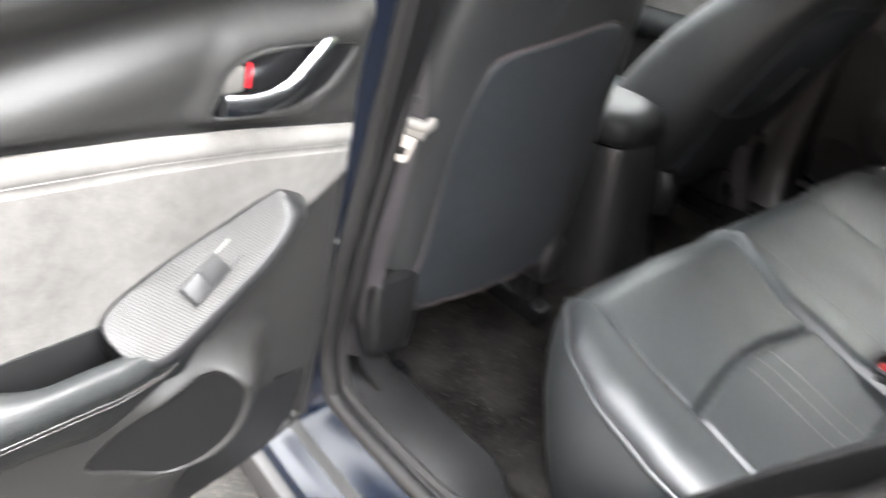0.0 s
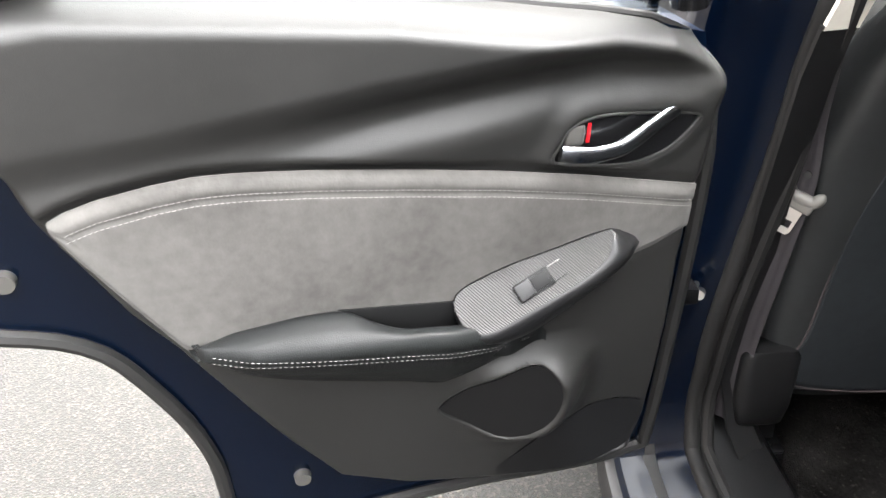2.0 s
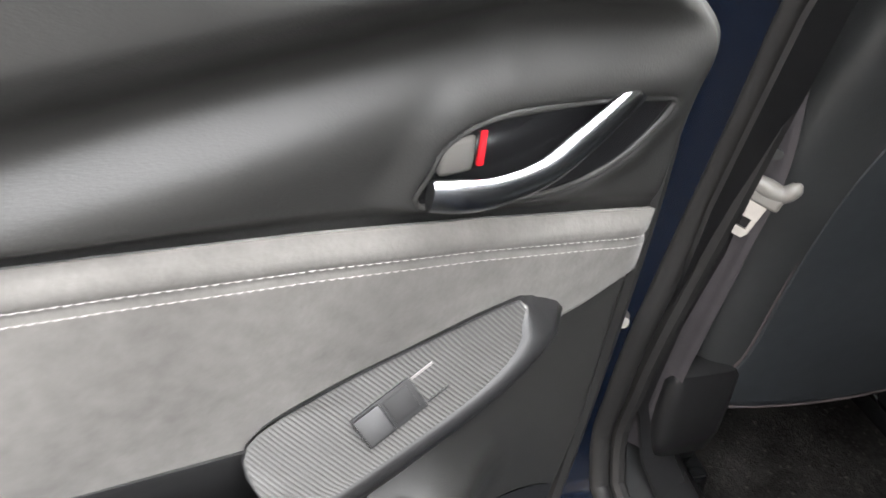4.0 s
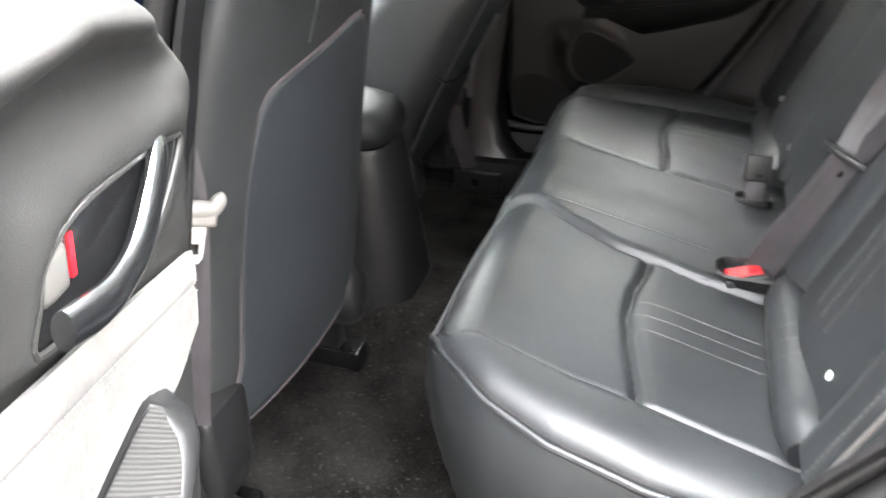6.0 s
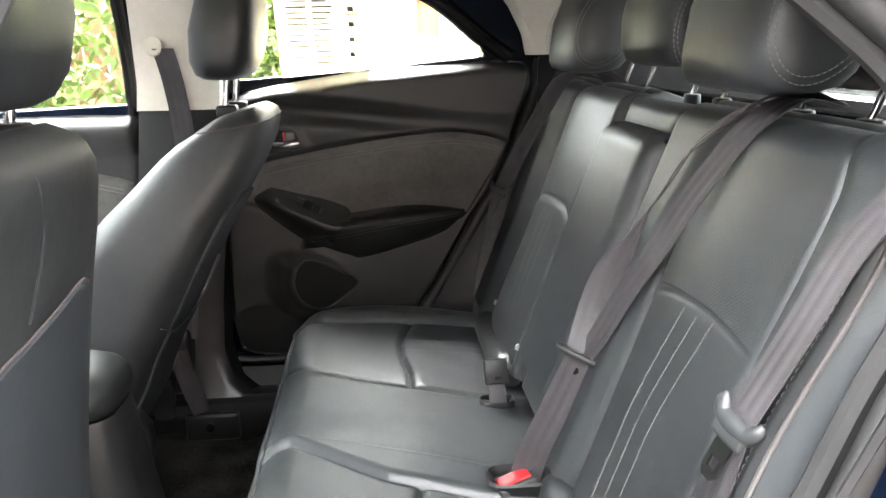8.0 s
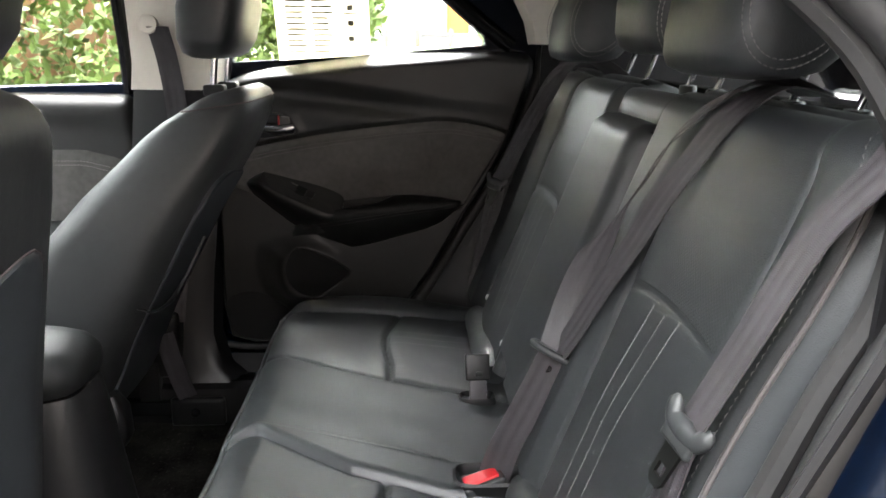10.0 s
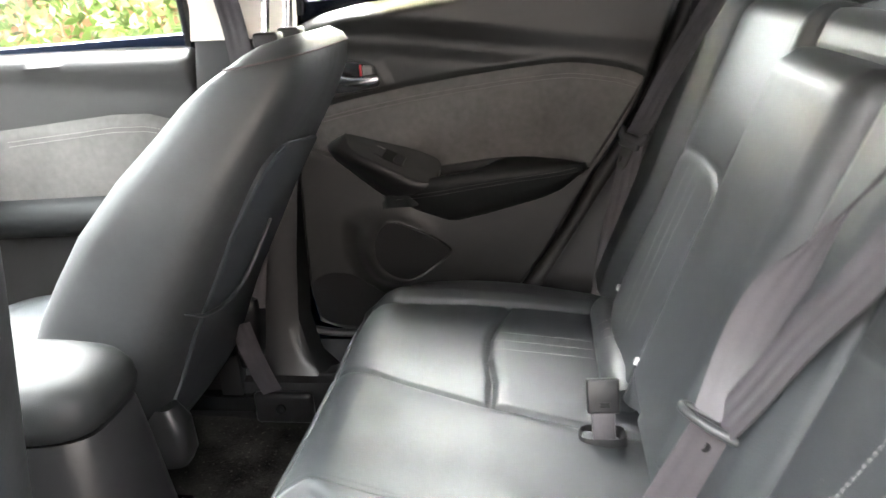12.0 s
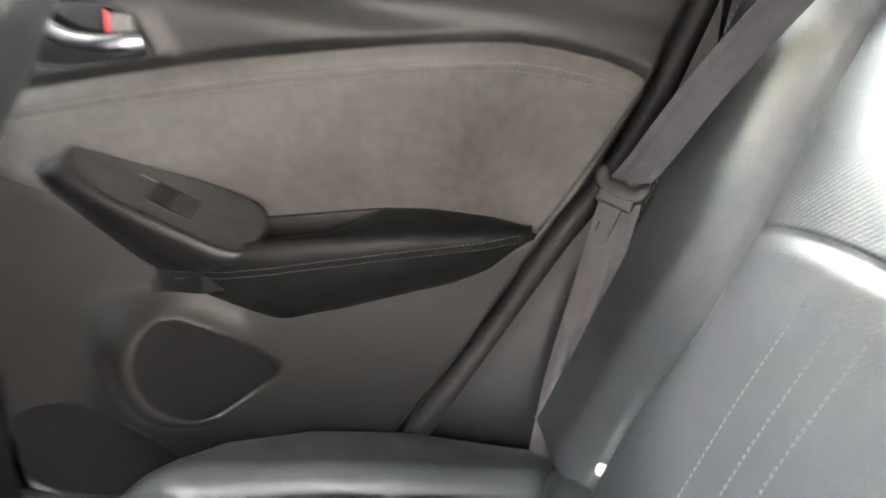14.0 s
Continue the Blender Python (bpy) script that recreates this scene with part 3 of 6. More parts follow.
def rear_pillar(sign, name):
    rows = []
    for z, a, b in ((1.17, 0.60, 0.86), (1.22, 0.585, 0.88), (1.28, 0.55, 0.9), (1.34, 0.50, 0.95), (1.38, 0.42, 1.0)):
        d = 0.645 - 0.40 * max(0, z - 1.12)
        rows.append([(a, sign * (d + 0.04), z), (a + 0.01, sign * d, z), ((a + b) / 2, sign * (d - 0.006), z), (b, sign * d, z), (b + 0.02, sign * (d + 0.03), z)])
    ob = part(name, sheet(rows, 0.006), HEADLINER, fix=False)
    return tagged(ob, "beige rear pillar lining", "pillar trim", kind="structure")


def quarter(sign, name):
    """Black lining between the door and the seat back, down to the wheel arch."""
    p = [(0.66, 1.17), (0.64, 1.08), (0.62, 0.98), (0.56, 0.85), (0.48, 0.74), (0.39, 0.60), (0.32, 0.47), (0.24, 0.33), (0.20, 0.25)]
    inner = (0.735, 0.695, 0.678, 0.668) if sign > 0 else (0.740, 0.722, 0.710, 0.690)
    rows = []
    for x, z in p:
        rows.append([(x - (0.075 if sign > 0 else 0.012), sign * 0.750, z), (x - (0.070 if sign > 0 else 0.004), sign * inner[0], z), (x + (-0.010 if sign > 0 else 0.014), sign * inner[1], z - 0.006), (x + 0.03, sign * inner[2], z - 0.012), (x + 0.16, sign * inner[3], z - 0.02), (x + 0.42, sign * 0.66, z - 0.03)])
    ob = part(name, sheet(rows, 0.006), HARD_PLASTIC, fix=False)
    return tagged(ob, "black plastic wheel arch and quarter lining", "quarter trim", kind="structure")


for sg, nm in ((-1, "left"), (1, "right")):
    rear_pillar(sg, "rear_pillar_trim_" + nm)
    quarter(sg, "quarter_lining_" + nm)



def side_lining(sign, name):
    rows = [[(x, sign * yy, z) for x in np.linspace(0.63, 1.34, 9)] for z, yy in ((0.90, 0.69), (1.05, 0.695), (1.15, 0.685), (1.19, 0.665))]
    tagged(part(name, sheet(rows, 0.006), HARD_PLASTIC, fix=False), "black plastic load space lining", "side lining", kind="structure")
    rows = [[(x, sign * yy, z) for x in np.linspace(0.80, 1.30, 6)] for z, yy in ((1.19, 0.655), (1.28, 0.60), (1.38, 0.55))]
    tagged(part(name + "_upper", sheet(rows, 0.006), HEADLINER, fix=False), "beige rear pillar lining", "pillar trim", kind="structure")


side_lining(1, "side_lining_right")
side_lining(-1, "side_lining_left")

# removable plate with its bolt at the foot of the far pillar
foot = thing("sill_plate", "black plastic belt anchor cover with a bolt on the sill", "anchor cover")
part("cover", sheet(np.array([[(x, y, z) for x in np.linspace(-0.33, 0.0, 8)] for y, z in ((0.612, 0.335), (0.598, 0.325), (0.592, 0.30), (0.590, 0.22), (0.60, 0.20))]), 0.006), HARD_PLASTIC, foot)
part("boss", box(-0.285, -0.15, 0.572, 0.594, 0.235, 0.31, 0.012, 3), HARD_PLASTIC, foot)
part("bolt", disc((-0.222, 0.570, 0.275), (0, -1, 0.2), 0.011, 0.008), GLOSS_BLACK, foot)

# ---------- rear doors ----------
DOOR_Y = 0.667
FRONT_EDGE = [(0.375, -0.12), (0.40, -0.138), (0.43, -0.155), (0.51, -0.168), (0.70, -0.162), (0.80, -0.158), (0.90, -0.160), (0.994, -0.164), (1.03, -0.162), (1.06, -0.150), (1.09, -0.12)]
REAR_EDGE = [(0.375, 0.20), (0.42, 0.25), (0.479, 0.289), (0.605, 0.371), (0.70, 0.425), (0.778, 0.470), (0.835, 0.509), (0.92, 0.552), (0.976, 0.572), (1.06, 0.600), (1.10, 0.613), (1.16, 0.615)]
BELT = [(-0.15, 1.066), (-0.13, 1.078), (-0.081, 1.099), (-0.018, 1.111), (0.043, 1.119), (0.13, 1.131), (0.21, 1.143), (0.5, 1.163), (0.62, 1.152)]
CREASE = [(-0.16, 1.066), (-0.013, 1.074), (0.051, 1.068), (0.134, 1.058), (0.225, 1.046), (0.331, 1.029), (0.43, 1.013), (0.56, 1.0)]
SPEAKER = [(-0.148, 0.445), (-0.154, 0.50), (-0.145, 0.540), (-0.105, 0.557), (-0.06, 0.553), (-0.012, 0.525), (0.035, 0.483), (0.072, 0.446), (-0.02, 0.422), (-0.09, 0.420), (-0.128, 0.428)]
POCKET = [(0.018, 0.665), (0.008, 0.628), (0.018, 0.588), (0.045, 0.560), (0.078, 0.550), (0.115, 0.566), (0.156, 0.597), (0.158, 0.612), (0.125, 0.638), (0.08, 0.668), (0.04, 0.680)]
POCKET = [tuple(q) for q in resample(POCKET, 40)]
HANDLE = [(0.042, 0.963), (0.034, 0.978), (0.028, 0.993), (0.012, 1.003), (-0.015, 1.007), (-0.07, 1.005), (-0.116, 0.999), (-0.130, 0.993), (-0.106, 0.964), (-0.074, 0.948), (-0.039, 0.944), (0.003, 0.949), (0.036, 0.955)]


SUEDE_TOP = [(-0.147, 0.905), (-0.05, 0.926), (0.0, 0.937), (0.10, 0.955), (0.20, 0.969), (0.30, 0.981), (0.37, 0.987), (0.41, 0.988), (0.45, 0.984), (0.50, 0.975), (0.53, 0.966), (0.545, 0.958)]
SUEDE_LOW = [(-0.147, 0.848), (-0.103, 0.825), (0.0, 0.79), (0.15, 0.76), (0.30, 0.762), (0.448, 0.780), (0.495, 0.855), (0.530, 0.915), (0.545, 0.945)]
SKIRT = [(-0.15, 0.425), (-0.09, 0.406), (0.0, 0.408), (0.08, 0.423), (0.20, 0.450), (0.30, 0.50)]
SUEDE_OUTLINE = SUEDE_TOP + SUEDE_LOW[::-1]


def dish(u, z, sign):
    return (sign > 0) * 0.015 * smooth(0.075, 0.0, z - 0.80) * smooth(0.06, 0.15, u) * smooth(0.47, 0.38, u)


def door_depth(u, z, sign=-1):
    zt, zc = itp(u, BELT), itp(u, CREASE)
    amp = 0.010 + 0.026 * smooth(0.5, -0.02, u)
    d = amp * smooth(-0.014, 0.03, z - zc)
    d = d - 0.014 * np.exp(-((z - zc + 0.026) / 0.02) ** 2) * smooth(0.45, 0.15, u)
    d = d + 0.010 * np.exp(-((z - 1.0 + 0.12 * (u - 0.15)) / 0.035) ** 2) * smooth(-0.05, 0.15, u)
    d = d - 0.055 * smooth(0.04, 0.0, zt - z) ** 2
    d = d - 0.030 * smooth(0.004, -0.014, signed(HANDLE, u, z)) + 0.006 * smooth(0.03, 0.004, signed(HANDLE, u, z))
    d = d - 0.015 * smooth(0.70, 0.45, z)
    sp, po = signed(SPEAKER, u, z), signed(POCKET, u, z)
    d = d + 0.034 * smooth(0.085, 0.004, po) * smooth(0.13, 0.0, u) * smooth(0.46, 0.56, z) * smooth(0.715, 0.668, z)
    d = d + 0.016 * smooth(0.05, 0.0, po) * smooth(0.5, 0.56, z) * smooth(0.69, 0.655, z) * smooth(0.15, 0.07, u)
    d = d - (d + 0.085) * smooth(0.003, -0.028, po)
    d = d - 0.016 * smooth(0.0, -0.014, sp)
    sue = signed(SUEDE_OUTLINE, u, z)
    low = -0.004 - dish(u, z, sign)
    d = np.where(d > low, low + (d - low) * smooth(-0.002, 0.014, sue), d)
    fe, re = itp(z, FRONT_EDGE), itp(z, REAR_EDGE)
    e = np.minimum(np.minimum(u - fe, (re - u) * 0.8), z - itp(u, SKIRT))
    d = d + 0.014 * smooth(0.0, -0.12, u) * smooth(0.99, 1.035, z) * smooth(0.0, 0.03, zt - z)
    proud = smooth(0.84, 0.93, z) * smooth(0.05, -0.10, u)
    return d - (0.032 - 0.022 * proud) * smooth(0.016, 0.0, e) ** 1.5





def suede_depth(u, z, sign=-1):
    e = np.minimum(np.minimum(itp(u, SUEDE_TOP) - z, z - itp(u, SUEDE_LOW)), np.minimum(u + 0.148, 0.549 - u))
    g = itp(u, SUEDE_TOP) - 0.0235 - z
    return 0.0035 - dish(u, z, sign) + 0.007 * smooth(-0.002, 0.014, e) - 0.0022 * np.exp(-(g / 0.0035) ** 2) + 0.001 * np.sin(u * 9 + z * 21)


POD_BASE = [(-0.05, 0.858), (-0.092, 0.842), (-0.090, 0.824), (-0.044, 0.780), (0.02, 0.727), (0.062, 0.714), (0.11, 0.712), (0.146, 0.745), (0.153, 0.79), (0.10, 0.822), (0.03, 0.842)]
POD_TOP = [(-0.036, 0.868, 0.016), (-0.034, 0.860, 0.026), (-0.026, 0.844, 0.036), (0.005, 0.824, 0.044), (0.06, 0.800, 0.050), (0.120, 0.774, 0.052), (0.146, 0.780, 0.044), (0.152, 0.806, 0.016), (0.10, 0.831, 0.013), (0.03, 0.850, 0.013)]


def make_door(sign, name, label, hinge):
    """A rear door in the closed car's coordinates; sign -1 left, 1 right."""
    root = thing(name, label, "car door", "rear doors")

    def at(u, d, z):
        return np.stack(np.broadcast_arrays(u, sign * (DOOR_Y - d), z), -1)

    # trim panel
    t, v = np.meshgrid(np.linspace(0, 1, 230), np.linspace(0, 1, 220), indexing="ij")
    zt = itp(-0.14 + 0.755 * t, BELT)
    zb = itp(-0.14 + 0.42 * t, SKIRT) - 0.02 * smooth(0.75, 1.0, t)
    z = zb + (zt - zb) * v
    u = itp(z, FRONT_EDGE) * (1 - t) + itp(z, REAR_EDGE) * t
    trim = part("trim_panel", sheet(at(u, door_depth(u, z, sign), z), 0.004 * sign), SOFT_PLASTIC, root, "black soft-touch door trim", 60)
    # grey insert
    t, v = np.meshgrid(np.linspace(0, 1, 120), np.linspace(0, 1, 70), indexing="ij")
    u = -0.147 + 0.692 * t
    z = itp(u, SUEDE_LOW) * (1 - v) + itp(u, SUEDE_TOP) * v
    part("insert", sheet(at(u, suede_depth(u, z, sign), z), 0.005 * sign), SUEDE, root, "grey suede insert", 60)
    for k, off in ((0, 0.0195), (1, 0.0275)):
        us = np.linspace(-0.14, 0.535, 40)
        zs = itp(us, SUEDE_TOP) - off - 0.012 * smooth(0.44, 0.535, us) * 0
        keep = zs > itp(us, SUEDE_LOW) + 0.004
        us, zs = us[keep], zs[keep]
        part("stitching", stitches(at(us, suede_depth(us, zs, sign) + 0.0010, zs), (0, -sign, 0), 0.0042, 0.0014, 0.0005), GREY_THREAD, root, "pale twin stitching")
    # switch pod
    base = resample([(a, b, -0.012) for a, b in POD_BASE], 48)
    top = resample(POD_TOP, 48)
    rings = []
    for k, bulge in ((0, 0), (0.25, 0.010), (0.5, 0.016), (0.75, 0.014), (0.92, 0.007), (1.0, 0.0)):
        r = base * (1 - k) + top * k
        side = smooth(0.018, 0.034, top[:, 2])
        rings.append(at(r[:, 0], r[:, 2] + bulge * (0.25 + side), r[:, 1]))
    mid_top = top.mean(0)
    sunk = mid_top + (top - mid_top) * 0.93 - np.array([0, 0, 0.005])
    rings.append(at(sunk[:, 0], sunk[:, 2], sunk[:, 1]))
    pod = part("switch_pod", loft(rings), HARD_PLASTIC, root, "rounded black pull pod", 50)
    c = top.mean(0)
    inner = [c + (top - c) * k + np.array([0, 0, 0.0012]) for k in (0.988, 0.6, 0.25)]
    part("pod_plate", loft([at(r[:, 0], r[:, 2], r[:, 1]) for r in inner]), STRIPE, pod, "striped carbon-look plate")
    # rocker switch, lying in the plate
    o = Vector((0.064, 0.819, 0.0350))
    ax = Vector((0.120 + 0.026, 0.774 - 0.844, 0.052 - 0.036)).normalized()
    nr = ax.cross(Vector((0.06 - 0.07, 0.800 - 0.840, 0.050 - 0.013))).normalized()
    if nr.z < 0:
        nr = -nr
    cr = nr.cross(ax)

    def tilted(a0, a1, b0, b1, h0, h1, bevel):
        bm = box(a0, a1, b0, b1, h0, h1, bevel)
        for vtx in bm.verts:
            q = o + ax * vtx.co.x + cr * vtx.co.y + nr * vtx.co.z
            vtx.co = (q.x, sign * (DOOR_Y - q.z), q.y)
        return bm

    part("window_switch", tilted(-0.024, 0.022, -0.0115, 0.0115, -0.002, 0.0010, 0.001), MATTE_BLACK, pod, "black window switch surround")
    part("rocker", tilted(0.001, 0.021, -0.0100, 0.0100, 0.0, 0.0042, 0.0016), HARD_PLASTIC, pod)
    part("rocker", tilted(-0.020, -0.001, -0.0085, 0.0085, 0.0, 0.0018, 0.0010), MATTE_BLACK, pod)
    part("finger_groove", tilted(-0.042, -0.025, 0.0085, 0.0100, -0.001, 0.0008, 0.0003), PIPING, pod, "fine pale groove beside the switch")
    part("finger_groove", tilted(-0.042, -0.025, -0.0100, -0.0090, -0.001, 0.0006, 0.0003), MATTE_BLACK, pod)
    # arm rest
    t, v = np.meshgrid(np.linspace(0, 1, 70), np.linspace(0, 1, 26), indexing="ij")
    u = 0.024 + 0.424 * t
    bin_w = smooth(0.295, 0.205, u)
    crest = itp(u, [(0.02, 0.749), (0.043, 0.757), (0.115, 0.773), (0.19, 0.783), (0.30, 0.793), (0.38, 0.796), (0.43, 0.796), (0.455, 0.790)])
    dd = itp(u, [(0.02, 0.004), (0.05, 0.016), (0.08, 0.036), (0.11, 0.050), (0.16, 0.057), (0.30, 0.056), (0.38, 0.048), (0.43, 0.030), (0.448, 0.016), (0.455, 0.004)])
    rise, back = (0.003, 0.010) if sign < 0 else (0.0, -0.008)
    wall = itp(u, [(0.20, 0.795), (0.27, 0.808), (0.33, 0.808), (0.40, 0.800), (0.455, 0.785)]) + rise * smooth(0.455, 0.38, u)
    zl = itp(u, [(0.02, 0.746), (0.062, 0.720), (0.107, 0.699), (0.166, 0.675), (0.180, 0.675), (0.239, 0.688), (0.353, 0.720), (0.394, 0.738), (0.425, 0.765), (0.455, 0.784)])
    z0, d0 = wall * (1 - bin_w) + (crest + 0.004) * bin_w, np.minimum(back + (0.034 - back) * bin_w, dd - 0.006)
    # inner wall, top, rounded crest, face
    rows = [(0.0, d0 - 0.004, z0 - 0.05 * bin_w - 0.004), (0.10, d0 - 0.001, z0 - 0.003), (0.16, d0 + 0.003, z0), (0.34, d0 * 0.35 + dd * 0.65, z0 * 0.35 + crest * 0.65 + 0.003), (0.44, dd - 0.004, crest + 0.001), (0.50, dd, crest - 0.006), (0.56, dd + 0.0005, crest - 0.014), (0.80, dd * 0.62 + 0.008, crest * 0.45 + zl * 0.55), (1.0, dd * 0.15 + 0.002 + 0.014 * smooth(0.22, 0.13, u), zl)]
    ks = np.array([r[0] for r in rows])
    d, z = np.zeros(u.shape), np.zeros(u.shape)
    for i in range(u.shape[0]):
        d[i] = np.interp(v[i], ks, [r[1][i, 0] for r in rows])
        z[i] = np.interp(v[i], ks, [r[2][i, 0] for r in rows])
    d[:, 1:-1] = (d[:, :-2] + 2 * d[:, 1:-1] + d[:, 2:]) / 4
    z[:, 1:-1] = (z[:, :-2] + 2 * z[:, 1:-1] + z[:, 2:]) / 4
    # both ends and the lower edge run into the trim
    tuck = door_depth(u, z, sign) - 0.006
    free = smooth(0.022, 0.050, u) * smooth(0.449, 0.436, u)
    d = tuck * (1 - free) + d * free
    d[:, -1] = np.minimum(d[:, -1], tuck[:, -1] + 0.004)
    arm = part("armrest", sheet(at(u, d + 0.001, z), 0.004 * -sign), ARM_LEATHER, root, "stitched black leather armrest", 50)
    half_row = v.shape[1] // 2
    for drop_z in (-0.0035, 0.0045):
        us = u[5:-4:3, 0]
        zs = itp(us, [(0.05, 0.732), (0.07, 0.7355), (0.19, 0.757), (0.30, 0.774), (0.43, 0.788)]) - drop_z
        ds = [np.interp(-z_, -z[5:-4:3][i, half_row:], d[5:-4:3][i, half_row:]) for i, z_ in enumerate(zs)]
        seam = at(us, np.array(ds) + 0.0018, zs)
        part("stitching", stitches(seam, (0, -sign, 0.3), 0.0036, 0.0022, 0.00045), GREY_THREAD, arm, "pale twin stitching")
    un = np.linspace(0.108, 0.285, 16)
    lip = itp(un, [(0.108, 0.788), (0.16, 0.793), (0.285, 0.807)]) + rise
    bk_d = back + (0.006 if sign > 0 else 0.0)
    part("grab_bin", sheet(np.stack([at(un, 0.034, 0.738), at(un, bk_d + 0.004, 0.736), at(un, bk_d + 0.002, 0.77), at(un, bk_d + 0.003, lip - 0.003), at(un, bk_d + 0.002, lip), at(un, bk_d - 0.008, lip + 0.001)]), 0.003 * -sign), MATTE_BLACK, root, "black grab bin behind the armrest", 50)

    def liner(name, poly, mat_, lift, label):
        p = resample(poly, 60)
        c = p.mean(0)
        rings = []
        for k in (0.985, 0.96, 0.93, 0.9, 0.86, 0.8, 0.7, 0.55, 0.35, 0.12):
            q = c + (p - c) * k
            rings.append(at(q[:, 0], door_depth(q[:, 0], q[:, 1], sign) + lift, q[:, 1]))
        return part(name, loft(rings), mat_, root, label, 60)

    # blacker liner over the trim puts the hollow's shade into its colour
    liner("bottle_holder", POCKET, MATTE_BLACK, 0.0012, "bottle holder with its inner shade set as a black liner")
    liner("speaker_cover", SPEAKER, HARD_PLASTIC, 0.0012, "recessed black speaker cover")
    liner("handle_cup", HANDLE, GLOSS_BLACK, 0.0012, "black handle recess")
    # handle: bezel, cup lever, lock tab
    hz = resample([(a, 0.0105, b) for a, b in HANDLE], 60)
    bez = part("handle_bezel", tube(at(hz[:, 0], itp(hz[:, 2], [(0.95, 0.004), (1.02, 0.006)]), hz[:, 2]), 0.0022, 8, closed=True, up=(0, 1, 0)), SOFT_PLASTIC, root, "satin black handle surround")
    lever = resample([(0.040, 0.018, 0.974), (0.02, 0.021, 0.971), (0.0, 0.022, 0.970), (-0.03, 0.020, 0.974), (-0.058, 0.016, 0.988), (-0.085, 0.010, 1.001), (-0.104, 0.002, 1.004)], 30, closed=False)
    wid = np.interp(np.linspace(0, 1, 30), [0, 0.1, 0.35, 0.6, 1], [0.0095, 0.0105, 0.0095, 0.0105, 0.008])
    part("handle_lever", tube(at(lever[:, 0], lever[:, 1], lever[:, 2]), wid, 14, flat=1.0 / 1.6, up=(0, 1, 0)), DARK_CHROME, root, "chrome pull lever")
    part("lock_tab", moved(box(0.0075, 0.030, -0.010, 0.006, 0.974, 0.999, 0.005, 3), Matrix.Translation((0, sign * (DOOR_Y - 0.001), 0))), GREY_PLASTIC, root, "grey lock tab")
    part("lock_mark", moved(box(0.0014, 0.0056, -0.005, 0.005, 0.977, 1.000, 0.001), Matrix.Translation((0, sign * (DOOR_Y - 0.0012), 0))), RED, root, "red unlocked marker")
    # painted shell and outer skin
    shell = [(-0.19, 0.43), (-0.17, 0.405), (-0.09, 0.395), (0.10, 0.405), (0.25, 0.40), (0.36, 0.385), (0.42, 0.40), (0.442, 0.44), (0.446, 0.473), (0.452, 0.557), (0.474, 0.636), (0.507, 0.706), (0.539, 0.757), (0.584, 0.788), (0.66, 0.815), (0.71, 0.87), (0.72, 1.0), (0.69, 1.14), (0.62, 1.158), (0.228, 1.15), (-0.067, 1.105), (-0.15, 1.07), (-0.175, 1.0), (-0.19, 0.8)]
    shell = [(a, min(b, 1.09)) for a, b in shell]
    shell = [q for k, q in enumerate(shell) if k == 0 or q != shell[k - 1]]
    if sign < 0:
        hole = [tuple(q) for q in (np.array(POCKET) - np.mean(POCKET, 0)) * 1.08 + np.mean(POCKET, 0)]
        part("shell", plate(shell, [hole], sign * (DOOR_Y + 0.045), sign * (DOOR_Y + 0.115)), PAINT, root, "dark blue painted door shell", 30)
        part("outer_skin", plate(shell, [], sign * (DOOR_Y + 0.118), sign * (DOOR_Y + 0.15)), PAINT, root, "deep blue painted outer skin", 30)
    if sign > 0:
        shell = [(a - (0.05 if a > 0.3 else 0), b) for a, b in shell]
    rim = resample([(a, sign * (DOOR_Y + 0.040), b) for a, b in shell], 120)
    far_end = np.argmax(rim[:, 0] + 0.6 * rim[:, 2])
    rim = np.roll(rim, -int(far_end), 0)
    rim = rim[rim[:, 2] < 1.075] if rim[2, 2] < rim[-3, 2] else rim[rim[:, 2] < 1.075]
    gap = int(np.argmax(np.linalg.norm(np.diff(np.concatenate([rim, rim[:1]]), axis=0), axis=1)))
    rim = np.roll(rim, -(gap + 1), 0)
    rim = rim[rim[:, 2] < 1.045]
    part("edge_strip", tube(rim, np.interp(np.linspace(0, 1, len(rim)), [0, 0.05, 0.95, 1], [0.003, 0.010, 0.010, 0.003]), 8, up=(0, 1, 0)), RUBBER, root, "black rubber edge strip")
    for gu, gz in ((0.612, 0.872), (0.345, 0.490)):
        part("grommet", disc((gu, sign * (DOOR_Y + 0.040), gz), (0, -sign, 0), 0.012, 0.012), GREY_PLASTIC if sign < 0 else HARD_PLASTIC, root, "pale drain plug" if sign < 0 else "")
    # window frame and pane
    frame_pts = resample([(-0.13, 1.10), (-0.10, 1.25), (-0.06, 1.37), (0.05, 1.385), (0.20, 1.37), (0.36, 1.31), (0.48, 1.22), (0.56, 1.165)], 40, closed=False)
    lean = 0.42 * np.maximum(0, frame_pts[:, 1] - 1.12)
    fr = np.stack([frame_pts[:, 0], sign * (DOOR_Y + 0.055 - lean), frame_pts[:, 1]], 1)
    part("window_frame", tube(fr, 0.022, 10, up=(0, 1, 0)), GLOSS_BLACK, root, "black window frame")
    quarter_pts = [(0.49, 1.15), (0.505, 1.2), (0.53, 1.20), (0.60, 1.15)]
    part("corner_panel", moved(plate(quarter_pts, [], 0, sign * 0.02), Matrix.Translation((0, sign * (DOOR_Y + 0.03), 0))), HARD_PLASTIC, root)
    gl = []
    for k in np.linspace(0, 1, 6):
        zz = 1.09 + (frame_pts[:, 1] - 1.09) * k
